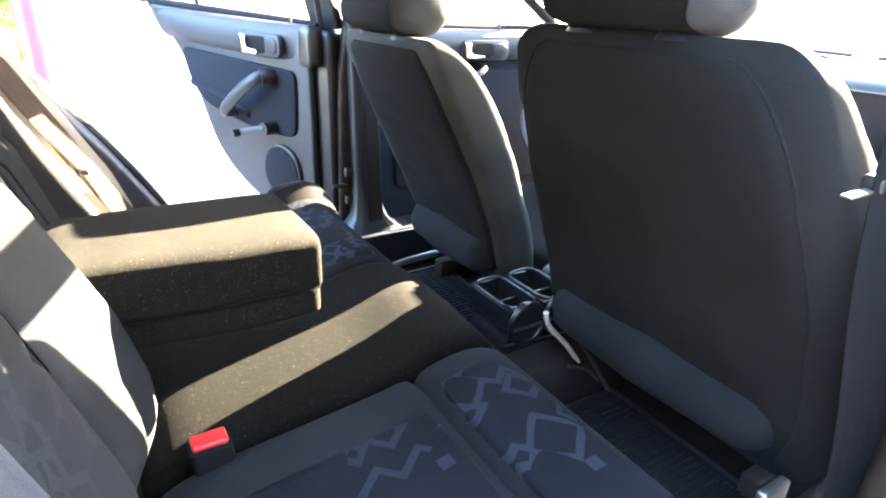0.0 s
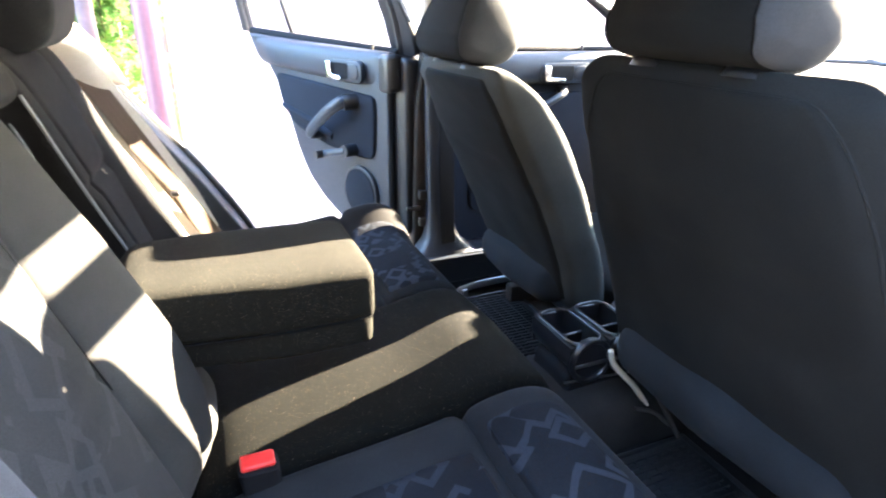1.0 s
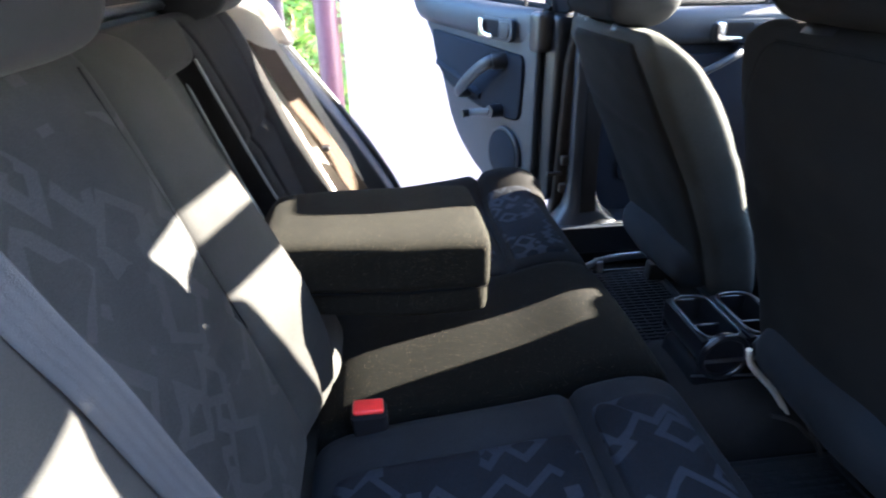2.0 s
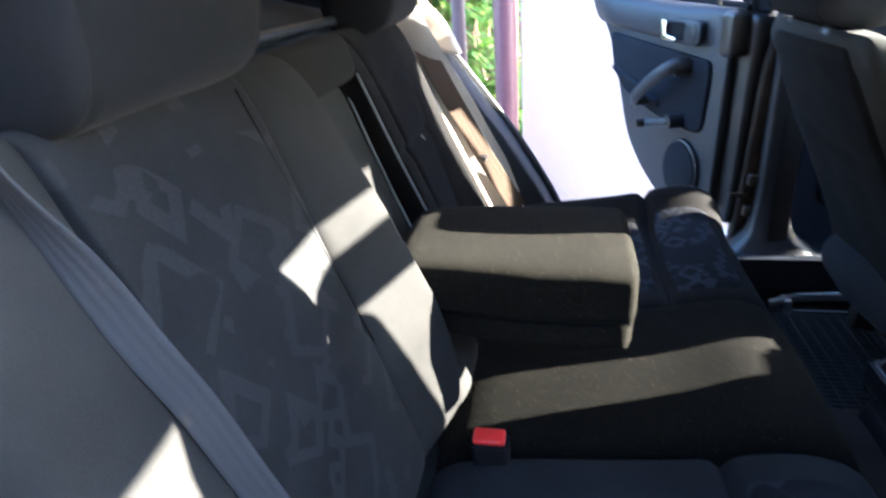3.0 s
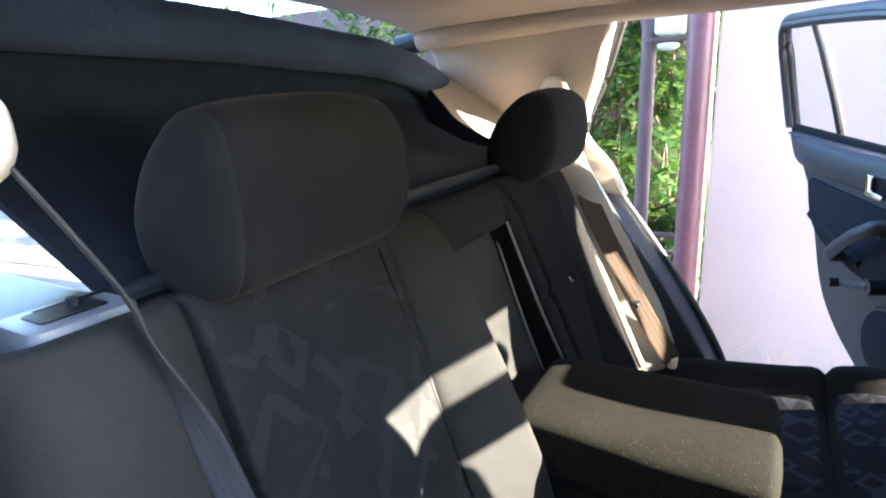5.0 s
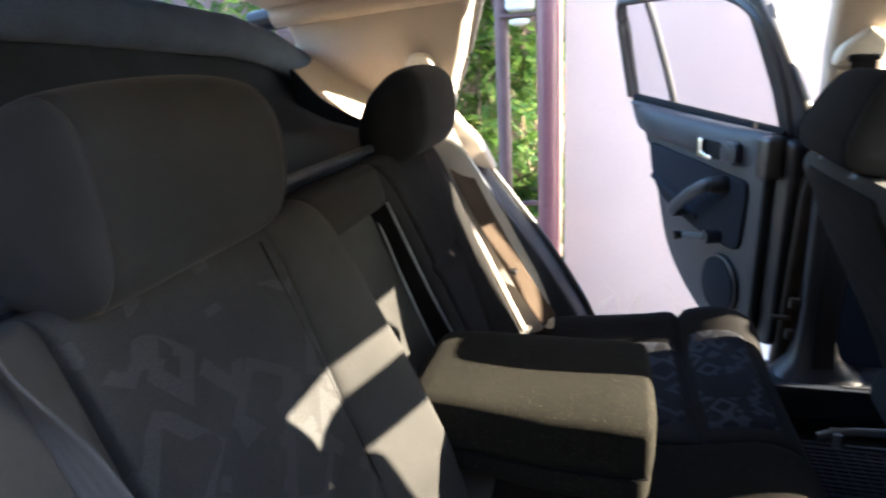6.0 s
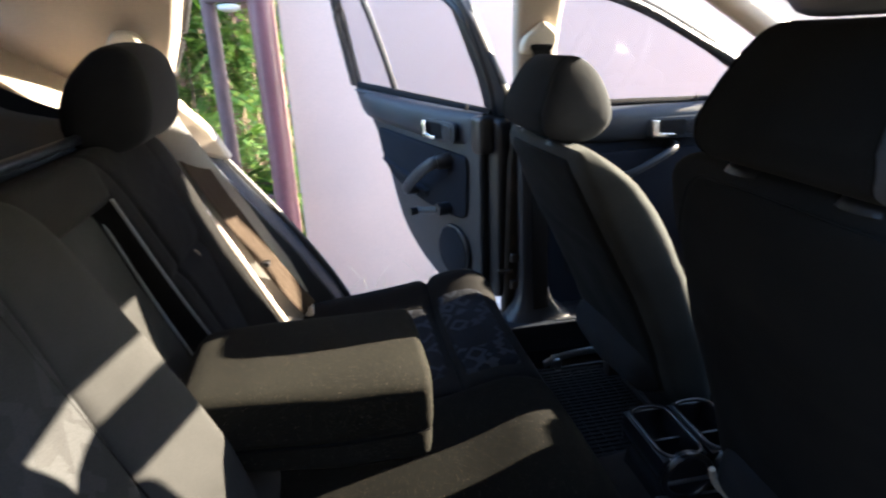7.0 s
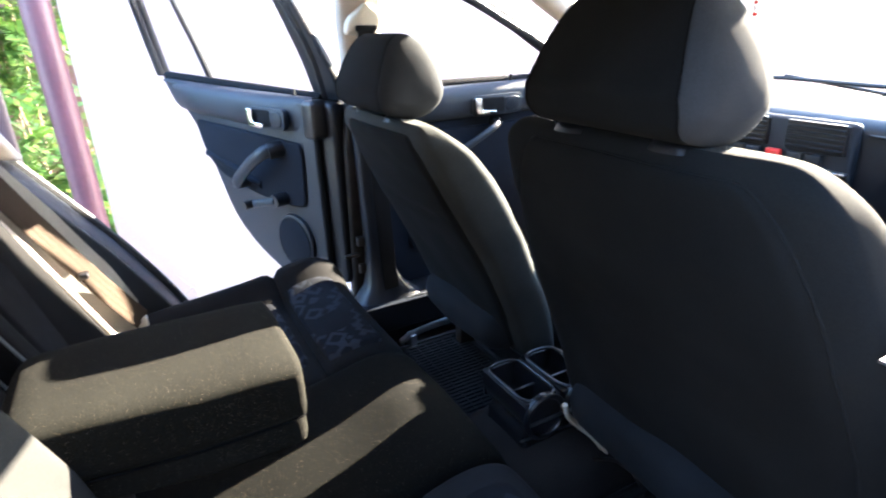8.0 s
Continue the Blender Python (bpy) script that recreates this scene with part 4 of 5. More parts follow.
def rear_headrest(y, z, w, end_cloth):
    """A pad whose top leans forward, with sewn end panels."""
    section = smooth_path([(-0.070, 0, -0.045), (-0.066, 0, -0.012), (-0.046, 0, 0.030), (-0.018, 0, 0.062), (0.012, 0, 0.082), (0.046, 0, 0.083), (0.070, 0, 0.060), (0.078, 0, 0.015), (0.074, 0, -0.035), (0.056, 0, -0.072), (0.018, 0, -0.090), (-0.030, 0, -0.088), (-0.060, 0, -0.072), (-0.070, 0, -0.045)], 5)[:-1]
    ks = sorted(set(list(np.linspace(-0.88, 0.88, 41)) + [q * v for q in (-1, 1) for v in (0.89, 0.905, 0.925, 0.945, 0.965, 0.98, 0.992, 1.0)]))
    bands = {-1: [], 0: [], 1: []}
    for k in ks:
        f = 1.0 - 0.05 * abs(k) ** 3 if k < 0 else 1.0 - 0.10 * k ** 3
        f *= 1.0 if abs(k) < 0.88 else math.sqrt(max(0.02, 1 - 0.72 * ((abs(k) - 0.88) / 0.12) ** 2.0))
        f -= 0.03 * math.exp(-((abs(k) - 0.88) / 0.012) ** 2)
        ring = [Vector((p.x * f, y + k * w * (1 - 0.05 * (p.z / 0.09) ** 2), z - 0.004 + p.z * f - 0.006 * k * k)) for p in section]
        for q, keep in ((-1, k <= -0.88), (0, abs(k) <= 0.8801), (1, k >= 0.88)):
            if keep:
                bands[q].append(ring)
    t = part("headrest", skin(bmesh.new(), bands[0], caps=False), CLOTH_HEAD, bench, "dark cloth rear headrest", angle=70)
    for q in (-1, 1):
        bm = skin(bmesh.new(), bands[q], caps=False)
        last = bands[q][-1 if q > 0 else 0]
        n = len(last)
        vs = list(bm.verts)[-n:] if q > 0 else list(bm.verts)[:n]
        mid = bm.verts.new(sum(last, Vector()) / n + Vector((0, q * 0.005, 0)))
        for i in range(n):
            bm.faces.new((vs[i], vs[(i + 1) % n], mid))
        part("end_panel", bm, end_cloth, t, "stitched dark cloth end panel", angle=70)
    for yy in (y - 0.06, y + 0.06):
        part("post", tube([(-0.03, yy, z - 0.17), (-0.02, yy, z - 0.05)], 0.006, 10), CHROME, t)
    return t


rear_headrest(-0.353, 1.105, 0.136, CLOTH_REAR_END_LIT)
# the far ends get a darker cloth to stand for their shade
rear_headrest(0.378, 1.096, 0.128, CLOTH_RIM)
# seat release bezel on the top outer corner
bezel = part("release_bezel", prism(round_outline([(0.016, -0.628), (0.078, -0.628), (0.078, -0.548), (0.016, -0.548)], 0.012), lambda a, y, b: Vector((a - 0.072, b + 0.022, y)), 1.0, 1.034, 0.003, 2), BEZEL_SKYLIT, bench, "grey plastic backrest release bezel, paled blue as by the sky")
part("release_slot", prism(round_outline([(0.031, -0.614), (0.063, -0.614), (0.063, -0.564), (0.031, -0.564)], 0.004), lambda a, y, b: Vector((a - 0.072, b + 0.022, y)), 1.0315, 1.0352, 0.001, 1), BLACK, bezel)
part("release_pin", tube([(-0.028, -0.56, 1.03), (-0.028, -0.56, 1.042)], 0.004, 10), TRIM, bezel)

# belts and buckles
buckle = thing("belt_buckle", (0.25, -0.165, 0.44), "black seat belt buckle with a red release button between the cushions", "seat belt buckle")
bx = loft("z", [(0.42, 0.276, -0.194, 0.024, 0.017), (0.46, 0.275, -0.192, 0.027, 0.019), (0.492, 0.273, -0.191, 0.028, 0.02)], 12, (0.01, 0.006), 5, 28)
part("case", bx, BELT_BLACK, buckle, "black buckle case")
part("button", box((0.25, -0.206, 0.489), (0.296, -0.177, 0.498), 0.004), RED, buckle, "red release button")

belt = thing("seat_belt", (0.02, -0.56, 1.1), "grey seat belt hanging from the beige pillar across the backrest", "seat belt")
part("webbing", ribbon([(0.054, -0.615, 1.152), (0.061, -0.594, 1.108), (0.06, -0.568, 1.057), (0.059, -0.558, 1.025), (0.066, -0.549, 0.988), (0.08, -0.543, 0.946), (0.099, -0.537, 0.885), (0.117, -0.530, 0.83), (0.143, -0.52, 0.73), (0.175, -0.506, 0.62), (0.21, -0.49, 0.52)], 0.031, ((0.87, -0.40, 0.21), (0.75, 0.35, 0.4))), BELT, belt)
part("guide", prism(round_outline([(0.024, 1.142), (0.055, 1.138), (0.08, 1.156), (0.078, 1.192), (0.045, 1.204), (0.02, 1.175)], 0.022), lambda a, y, b: Vector((a, y, b)), -0.655, -0.613, 0.016, 4), IVORY, belt, "ivory plastic belt guide")
part("pillar_cover", tube(smooth_path([(0.0, -0.63, 1.20), (0.03, -0.615, 1.25), (0.065, -0.59, 1.32)]), 0.02, 12), BEIGE, belt)

fbelt = thing("seat_belt", (0.1, 0.58, 1.0), "brown seat belt hanging beside the far backrest to its anchor", "seat belt")
part("webbing", ribbon([(-0.02, 0.61, 1.14), (0.04, 0.545, 0.98), (0.103, 0.506, 0.865), (0.148, 0.512, 0.775), (0.196, 0.525, 0.675), (0.244, 0.553, 0.58), (0.266, 0.58, 0.53)], 0.046, (0.6, 0.6, 0.4)), BELT_TAN, fbelt)
part("stopper", box((0.178, 0.496, 0.682), (0.196, 0.52, 0.694), 0.003), BLACK, fbelt, "black tongue stopper")
part("anchor", box((0.254, 0.574, 0.506), (0.276, 0.606, 0.536), 0.008), IVORY, fbelt, "ivory belt anchor cover")
part("guide", prism(round_outline([(-0.07, 1.135), (-0.02, 1.125), (0.005, 1.15), (-0.015, 1.20), (-0.06, 1.205), (-0.085, 1.17)], 0.018), lambda a, y, b: Vector((a, y - lean(b), b)), 0.645, 0.685, 0.012, 4), IVORY, fbelt, "ivory plastic belt guide")

# parcel shelf, tipped up at the back
shelf = thing("parcel_shelf", (-0.1, 0, 1.0), "black carpeted parcel shelf tipped up behind the rear headrests", "parcel shelf")
rings, rolls = [], []
for i in range(41):
    y = -0.505 + 1.115 * i / 40
    drop = 0.07 * (max(0, y + 0.3) / 0.8) ** 2
    sag = 0.012 * math.sin(i * 0.5)
    zt = float(np.interp(y, [-0.5, -0.3, -0.08, 0.33, 0.47, 0.62], [1.292, 1.287, 1.281, 1.256, 1.23, 1.18]))
    ring = [(-0.055, y, 1.018), (-0.13, y, 1.045 - drop * 0.2), (-0.24, y, 1.095 - drop * 0.5), (-0.335, y, zt - 0.115 + sag * 0.1), (-0.372, y, zt - 0.07)]
    ring += [(-0.385, y, zt - 0.03), (-0.40, y, zt - 0.06)]
    rolls.append([(-0.368 + 0.044 * math.cos(a), y, zt + 0.002 + 0.042 * math.sin(a)) for a in np.linspace(0, 2 * math.pi, 22, endpoint=False)])
    ring += [(-0.39, y, 1.145 - drop * 0.9), (-0.24, y, 1.085 - drop * 0.5), (-0.06, y, 0.995)]
    rings.append(ring)
part("panel", skin(bmesh.new(), rings), CARPET_SHADED, shelf, "carpeted board, darkened as in shade")
part("rolled_edge", skin(bmesh.new(), rolls), CARPET_LIT, shelf, "thick rolled edge of bluish carpet, paled as by sky light")
flap = smooth_path([(-0.345, 0.522, 1.188), (-0.30, 0.510, 1.146), (-0.257, 0.503, 1.107), (-0.176, 0.503, 1.064), (-0.10, 0.513, 1.035)], 6)
part("side_flap", skin(bmesh.new(), [[p + Vector((0, -0.006, 0.003)), p + Vector((0, -0.006, -0.14)), p + Vector((0, 0.004, -0.14)), p + Vector((0, 0.004, 0.001))] for p in flap]), CARPET_SHADED, shelf, "carpeted flap against the pillar")
part("front_bar", tube([(-0.045, -0.58, 1.026), (-0.045, 0, 1.03), (-0.045, 0.58, 1.026)], 0.009, 10), TRIM_DARK, shelf)

# ---- front seats ----
def front_seat(s, rows, slant, head_at, head_wide, roll_at, label):
    """s: the side; rows: height, back, front, inner and outer edge of the backrest; slant: how much narrower its back is than its front on the inner side; head_at: foot and height of the headrest; roll_at: the apron's middle."""
    rows = np.array(rows, float)
    # the outline runs smoothly from row to row
    fine = np.linspace(rows[0, 0], rows[-1, 0], 240)
    table = np.array([np.interp(fine, rows[:, 0], rows[:, j]) for j in range(5)]).T
    for _ in range(160):
        table[1:-1, 1:] = 0.25 * table[:-2, 1:] + 0.5 * table[1:-1, 1:] + 0.25 * table[2:, 1:]
    zs = fine
    top, foot = fine[-1], fine[0]
    cy = 0.5 * (rows[4, 3] + rows[4, 4])
    hx0, hz0, hy0 = head_at
    t = thing("front_seat", (rows[0, 2] + 0.12, cy, FLOOR), label, "car seat", "front seats")

    def at(h, j):
        return float(np.interp(h, zs, table[:, j]))

    def flank(p):
        """Shift across of a point on the inner flank."""
        h = p.z
        mid, half = 0.5 * (at(h, 3) + at(h, 4)), 0.5 * abs(at(h, 4) - at(h, 3))
        inner = max(0.0, (mid - p.y) * s / half)
        rear = max(0.0, min(1.0, (at(h, 2) - p.x) / (at(h, 2) - at(h, 1))))
        # the outer wing stands out at the front
        wing = 0.05 * max(0.0, (p.y - mid) * s / half) ** 2 * (1 - rear) * float(np.interp(h, (0.48, 0.55, 0.78, 0.9), (0.4, 1, 1, 0)))
        return s * (float(np.interp(h, *slant)) * inner ** 2 * rear + wing)

    def crease(p):
        # soft creases of the worn cover
        return 0.005 * noise.noise(p * 8) + 0.002 * noise.noise(Vector((p.x * 10, p.y * 14, p.z * 34)))

    def back_face(h, y):
        """The backrest's rear surface at a height and a place across."""
        mid, half = 0.5 * (at(h, 3) + at(h, 4)), 0.5 * abs(at(h, 4) - at(h, 3))
        k = min(0.999, abs(y - mid) / half)
        xm, hx = 0.5 * (at(h, 1) + at(h, 2)), 0.5 * (at(h, 2) - at(h, 1))
        round_off = math.sqrt(max(0.0, 1 - max(0.0, 1 - (top - h) / 0.045) ** 2))
        return xm - hx * max(0.5, 0.4 + 0.6 * round_off) * (1 - k ** 6.5) ** (1 / 6.5)

    rings = []
    for h in foot + (top - foot) * (1 - np.linspace(1, 0, 52) ** 1.6):
        xm, hx = 0.5 * (at(h, 1) + at(h, 2)), 0.5 * (at(h, 2) - at(h, 1))
        ym, hy = 0.5 * (at(h, 3) + at(h, 4)), 0.5 * abs(at(h, 4) - at(h, 3))
        d = top - h
        round_off = math.sqrt(max(0.0, 1 - max(0.0, 1 - d / 0.045) ** 2))
        f, g = max(0.5, 0.4 + 0.6 * round_off), 0.80 + 0.20 * round_off
        ring = []
        for i in range(72):
            a = 2 * math.pi * i / 72
            c, sn = math.cos(a), math.sin(a)
            e = 3.4 if c > 0 else 6.5
            p = Vector((xm + f * hx * math.copysign(abs(c) ** (2 / e), c), ym + g * hy * math.copysign(abs(sn) ** (2 / e), sn), h))
            p.x += crease(p)
            p.y += flank(p)
            ring.append(p)
        rings.append(ring)
    # the driver's bolsters take the lit tone, the passenger's the shaded one
    shell = part("backrest", skin(bmesh.new(), rings), CLOTH_SIDE_LIT if s > 0 else CLOTH_SIDE_SHADED, t, "grey cloth backrest bolsters, toned by the light on each seat")
    # the sewn back panel
    def crease_at(m):
        return 0.79 - 0.035 * math.sin(math.pi * m) + 0.02 * m

    bm = bmesh.new()
    grid = []
    for i in range(45):
        k = 1 - (1 - i / 44) ** 1.7
        h = foot + 0.02 + (top - 0.022 - foot - 0.02) * k
        y0, y1 = at(h, 3) + s * 0.034, at(h, 4) - s * 0.040
        line = []
        for j in range(41):
            m = j / 40
            # rounded upper corners
            w = 1 - 0.26 * (1 - math.sqrt(max(0.0, 1 - max(0.0, (k - 0.76) / 0.24) ** 2)))
            y = 0.5 * (y0 + y1) + (m - 0.5) * (y1 - y0) * w
            rim = edge_fall(m, 16) * edge_fall(0.5 + 0.5 * k, 16)
            p = Vector((0, y, h))
            p.x = back_face(h, y) - 0.004 * rim + 0.0008
            p.x += crease(Vector((back_face(h, y), y, h)))
            p.y += flank(p)
            # a sewn crease runs across the panel
            p.x += 0.0045 * math.exp(-((h - crease_at(m)) / 0.008) ** 2) * max(0.0, 1 - abs(2 * m - 1) ** 6)
            line.append(bm.verts.new(p - Vector((0.003, 0, 0)) * edge_fall(m, 6) * edge_fall(0.5 + 0.5 * k, 6)))
        grid.append(line)
    for i in range(44):
        for j in range(40):
            bm.faces.new((grid[i][j], grid[i + 1][j], grid[i + 1][j + 1], grid[i][j + 1]))
    edge = [grid[i][0].co.copy() for i in range(44)] + [v.co.copy() for v in grid[44]] + [grid[i][40].co.copy() for i in range(43, -1, -1)]
    panel = part("back_panel", bm, CLOTH_FRONT, t, "dark cloth back panel")
    part("piping", tube([p - Vector((0.0012, 0, 0)) for p in edge], 0.0017, 6), CLOTH_SIDE_SHADED, panel)
    rx, rz, rr = roll_at
    y0, y1 = at(foot, 3) + s * (0.03 + float(np.interp(foot, *slant)) * 0.8), at(foot, 4) - s * 0.03
    lo, hi = min(y0, y1), max(y0, y1)
    part("lower_roll", loft("y", [(lo, rx + 0.008, rz, rr * 1.1, rr), ((lo + hi) / 2, rx, rz, rr * 1.25, rr * 1.08), (hi, rx + 0.008, rz, rr * 1.1, rr)], 30, (0.045, 0.045), 2.4, 28), CLOTH_APRON_LIT, t, "cloth apron at the foot of the backrest, paled as if lit")
    front = at(foot, 2)
    part("cushion", loft("x", [(front - 0.02, cy, foot - 0.01, 0.25, 0.07), (front + 0.2, cy, foot + 0.01, 0.26, 0.075), (front + 0.44, cy, foot + 0.03, 0.25, 0.07)], 24, (0.05, 0.09), 4, 32), CLOTH_FRONT, t)
    part("frame", box((front, cy - 0.20, foot - 0.12), (front + 0.40, cy + 0.20, foot - 0.07), 0.01), BLACK, t)
    for sgn in (-1, 1):
        part("rail", box((front - 0.06, cy + sgn * 0.20 - 0.018, FLOOR), (front + 0.40, cy + sgn * 0.20 + 0.018, foot - 0.115), 0.006), IRON, t, "dirty steel seat rail")
    part("recliner", tube([(front - 0.03, cy - 0.262, foot + 0.02), (front - 0.03, cy - 0.285, foot + 0.02)], 0.04, 24), BLACK, t)
    # headrest: a wedge in section, narrower at its top, with sewn end panels
    section = smooth_path([(-0.055, 0, 0.048), (-0.050, 0, 0.018), (-0.026, 0, 0.002), (0.025, 0, -0.006), (0.062, 0, 0.006), (0.083, 0, 0.04), (0.076, 0, 0.088), (0.054, 0, 0.128), (0.022, 0, 0.148), (-0.008, 0, 0.138), (-0.033, 0, 0.1), (-0.055, 0, 0.048)], 5)[:-1]
    centre = Vector((0.012, 0, 0.068))
    ks = sorted(set(list(np.linspace(-0.9, 0.9, 29)) + [q * v for q in (-1, 1) for v in (0.915, 0.93, 0.95, 0.97, 0.985, 0.995, 1.0)]))
    bands = {-1: [], 0: [], 1: []}
    for k in ks:
        f = 1.0 if abs(k) < 0.9 else math.sqrt(max(0.02, 1 - 0.62 * ((abs(k) - 0.9) / 0.1) ** 2.2))
        f -= 0.03 * math.exp(-((abs(k) - 0.9) / 0.012) ** 2)
        ring = []
        for q in section:
            p = centre + (q - centre) * f
            narrow = 1 - 0.30 * max(0.0, (p.z - 0.03) / 0.118) ** 1.4 - 0.05 * max(0.0, (0.03 - p.z) / 0.03)
            ring.append(Vector((hx0 + p.x, hy0 + k * head_wide * narrow, hz0 + p.z)))
        for q, keep in ((-1, k <= -0.9), (0, abs(k) <= 0.9001), (1, k >= 0.9)):
            if keep:
                bands[q].append(ring)
    hr = part("headrest", skin(bmesh.new(), bands[0], caps=False), CLOTH_FRONT, t, "dark cloth headrest", angle=60)
    for q in (-1, 1):
        bm = skin(bmesh.new(), bands[q], caps=False)
        last = bands[q][-1 if q > 0 else 0]
        bm.verts.ensure_lookup_table()
        n = len(last)
        vs = list(bm.verts)[-n:] if q > 0 else list(bm.verts)[:n]
        # the end swells out a little
        mid = bm.verts.new(sum(last, Vector()) / n + Vector((0, q * 0.006, 0)))
        for i in range(n):
            bm.faces.new((vs[i], vs[(i + 1) % n], mid))
        part("end_panel", bm, CLOTH_END_LIT, hr, "sewn cloth end panel, paled as if lit from the side", angle=60)
        ring = bands[0][-1 if q > 0 else 0]
        part("seam", tube(ring + [ring[0]], 0.0018, 6), THREAD, hr)
    for yy in (hy0 - 0.078, hy0 + 0.078):
        part("post", tube([(hx0 + 0.004, yy, top - 0.02), (hx0 + 0.004, yy, hz0 + 0.02)], 0.0065, 12), CHROME, hr, "chrome headrest post")
        part("collar", loft("z", [(top - 0.008, hx0 - 0.004, yy, 0.022, 0.03), (top + 0.006, hx0 - 0.004, yy, 0.016, 0.022)], 6, (0, 0.006), 2.2, 24), BLACK, t, "black post collar")
    return t


# height, back, front, inner edge, outer edge
PASSENGER = ((0.41, 0.985, 1.15, 0.00, -0.60), (0.50, 0.955, 1.16, 0.063, -0.625), (0.60, 0.922, 1.14, 0.063, -0.63), (0.70, 0.886, 1.10, 0.046, -0.628), (0.80, 0.852, 1.05, 0.008, -0.612), (0.88, 0.830, 0.985, -0.042, -0.595), (0.94, 0.815, 0.93, -0.064, -0.58), (0.99, 0.805, 0.885, -0.080, -0.56), (1.016, 0.803, 0.872, -0.092, -0.545))
DRIVER = ((0.42, 1.015, 1.12, 0.10, 0.55), (0.50, 0.98, 1.10, 0.085, 0.56), (0.60, 0.94, 1.06, 0.075, 0.565), (0.70, 0.888, 1.02, 0.07, 0.565), (0.80, 0.835, 0.975, 0.07, 0.56), (0.88, 0.797, 0.925, 0.074, 0.55), (0.93, 0.775, 0.875, 0.08, 0.54), (0.955, 0.764, 0.84, 0.086, 0.535), (0.972, 0.762, 0.825, 0.092, 0.53))
front_seat(-1, PASSENGER, ((0.45, 0.5, 0.6, 0.7, 0.8, 0.9, 1.0), (0.10, 0.16, 0.165, 0.143, 0.092, 0.026, 0.0)), (0.832, 1.019, -0.303), 0.130, (0.972, 0.498, 0.053), "dark grey cloth front passenger seat seen from behind")
front_seat(1, DRIVER, ((0.4, 0.6, 0.9, 1.0), (0.03, 0.035, 0.02, 0.0)), (0.797, 0.977, 0.340), 0.135, (1.0, 0.468, 0.052), "dark grey cloth driver seat set lower, seen from behind")

# ---- front floor, console and dashboard ----
console = thing("centre_console", (0.95, 0.0, FLOOR), "glossy black rear cup holder unit on the centre console", "console")
part("body", prism(round_outline([(0.872, 0.30), (0.882, 0.392), (1.10, 0.40), (1.75, 0.48), (1.75, 0.30)], 0.02), world_place, -0.06, 0.075, 0.012, 3), BELT_BLACK, console)
for cx in (0.918, 1.012):
    rings = []
    for y in (0.078, 0.06, 0.0, -0.055, -0.068):
        ring = []
        for i in range(17):
            a = math.pi * (1 + i / 16)
            ring.append((cx + 0.044 * math.cos(a), y, 0.44 + 0.05 * math.sin(a)))
        ring += [(cx + 0.044, y, 0.462), (cx + 0.033, y, 0.466), (cx + 0.032, y, 0.44)]
        for i in range(13):
            a = math.pi * (2 - i / 12)
            ring.append((cx + 0.032 * math.cos(a), y, 0.436 + 0.036 * math.sin(a)))
        ring += [(cx - 0.032, y, 0.44), (cx - 0.033, y, 0.466), (cx - 0.044, y, 0.462)]
        rings.append(ring)
    tr = part("cup_holder", skin(bmesh.new(), rings), GLOSS, console, "glossy black cup holder")
    # thick rounded rim round the open top
    loop = round_outline([(cx - 0.039, -0.066), (cx + 0.039, -0.066), (cx + 0.039, 0.078), (cx - 0.039, 0.078)], 0.03, 6)
    loop = [(x, y, 0.467) for x, y in loop]
    part("rim", tube(loop + loop[:2], 0.0036, 10, side=(0, 0, 1)), GLOSS, tr)
    # round front cap with a recessed face and a bright cross bar
    part("end_disc", tube([(cx, -0.062, 0.430), (cx, -0.073, 0.430)], 0.046, 32), GLOSS, tr)
    part("end_ring", tube([(cx + 0.044 * math.cos(a), -0.076, 0.430 + 0.044 * math.sin(a)) for a in np.linspace(0, 2 * math.pi, 37)], 0.006, 10, side=(0, 1, 0)), GLOSS, tr)
    part("cross_bar", box((cx - 0.04, -0.080, 0.420), (cx + 0.04, -0.0745, 0.4265), 0.0015), STEEL, tr)
    part("back_wall", box((cx - 0.041, 0.072, 0.40), (cx + 0.041, 0.082, 0.464), 0.006), GLOSS, tr)
    part("divider", box((cx - 0.032, 0.000, 0.405), (cx + 0.032, 0.006, 0.45), 0.002), GLOSS, tr)
part("side_strip", tube([(0.872, -0.062, 0.380), (1.12, -0.062, 0.36)], 0.0024, 6), STEEL, console)
# torn carpet edge and loose wiring under the passenger seat
part("wire", tube(smooth_path([(0.944, -0.10, 0.462), (0.958, -0.10, 0.425), (1.012, -0.105, 0.365), (1.04, -0.12, 0.32)], 5), 0.006, 8), IVORY, console, "pale wiring sleeve")
for x, y, z, dx, dy, dz, r in ((1.04, -0.12, 0.37, 0.03, -0.07, -0.09, 0.005), (1.0, -0.13, 0.33, 0.08, -0.02, -0.05, 0.004)):
    part("wire", tube(smooth_path([(x, y, z), (x + dx * 0.6, y + dy * 0.3, z + dz * 0.4), (x + dx, y + dy, z + dz)], 5), r, 8), IRON, console)
part("gear_gaiter", loft("z", [(0.44, 1.32, 0, 0.07, 0.07), (0.52, 1.33, 0, 0.03, 0.03)], 8, (0, 0), 2.6, 20), RUBBER, console)


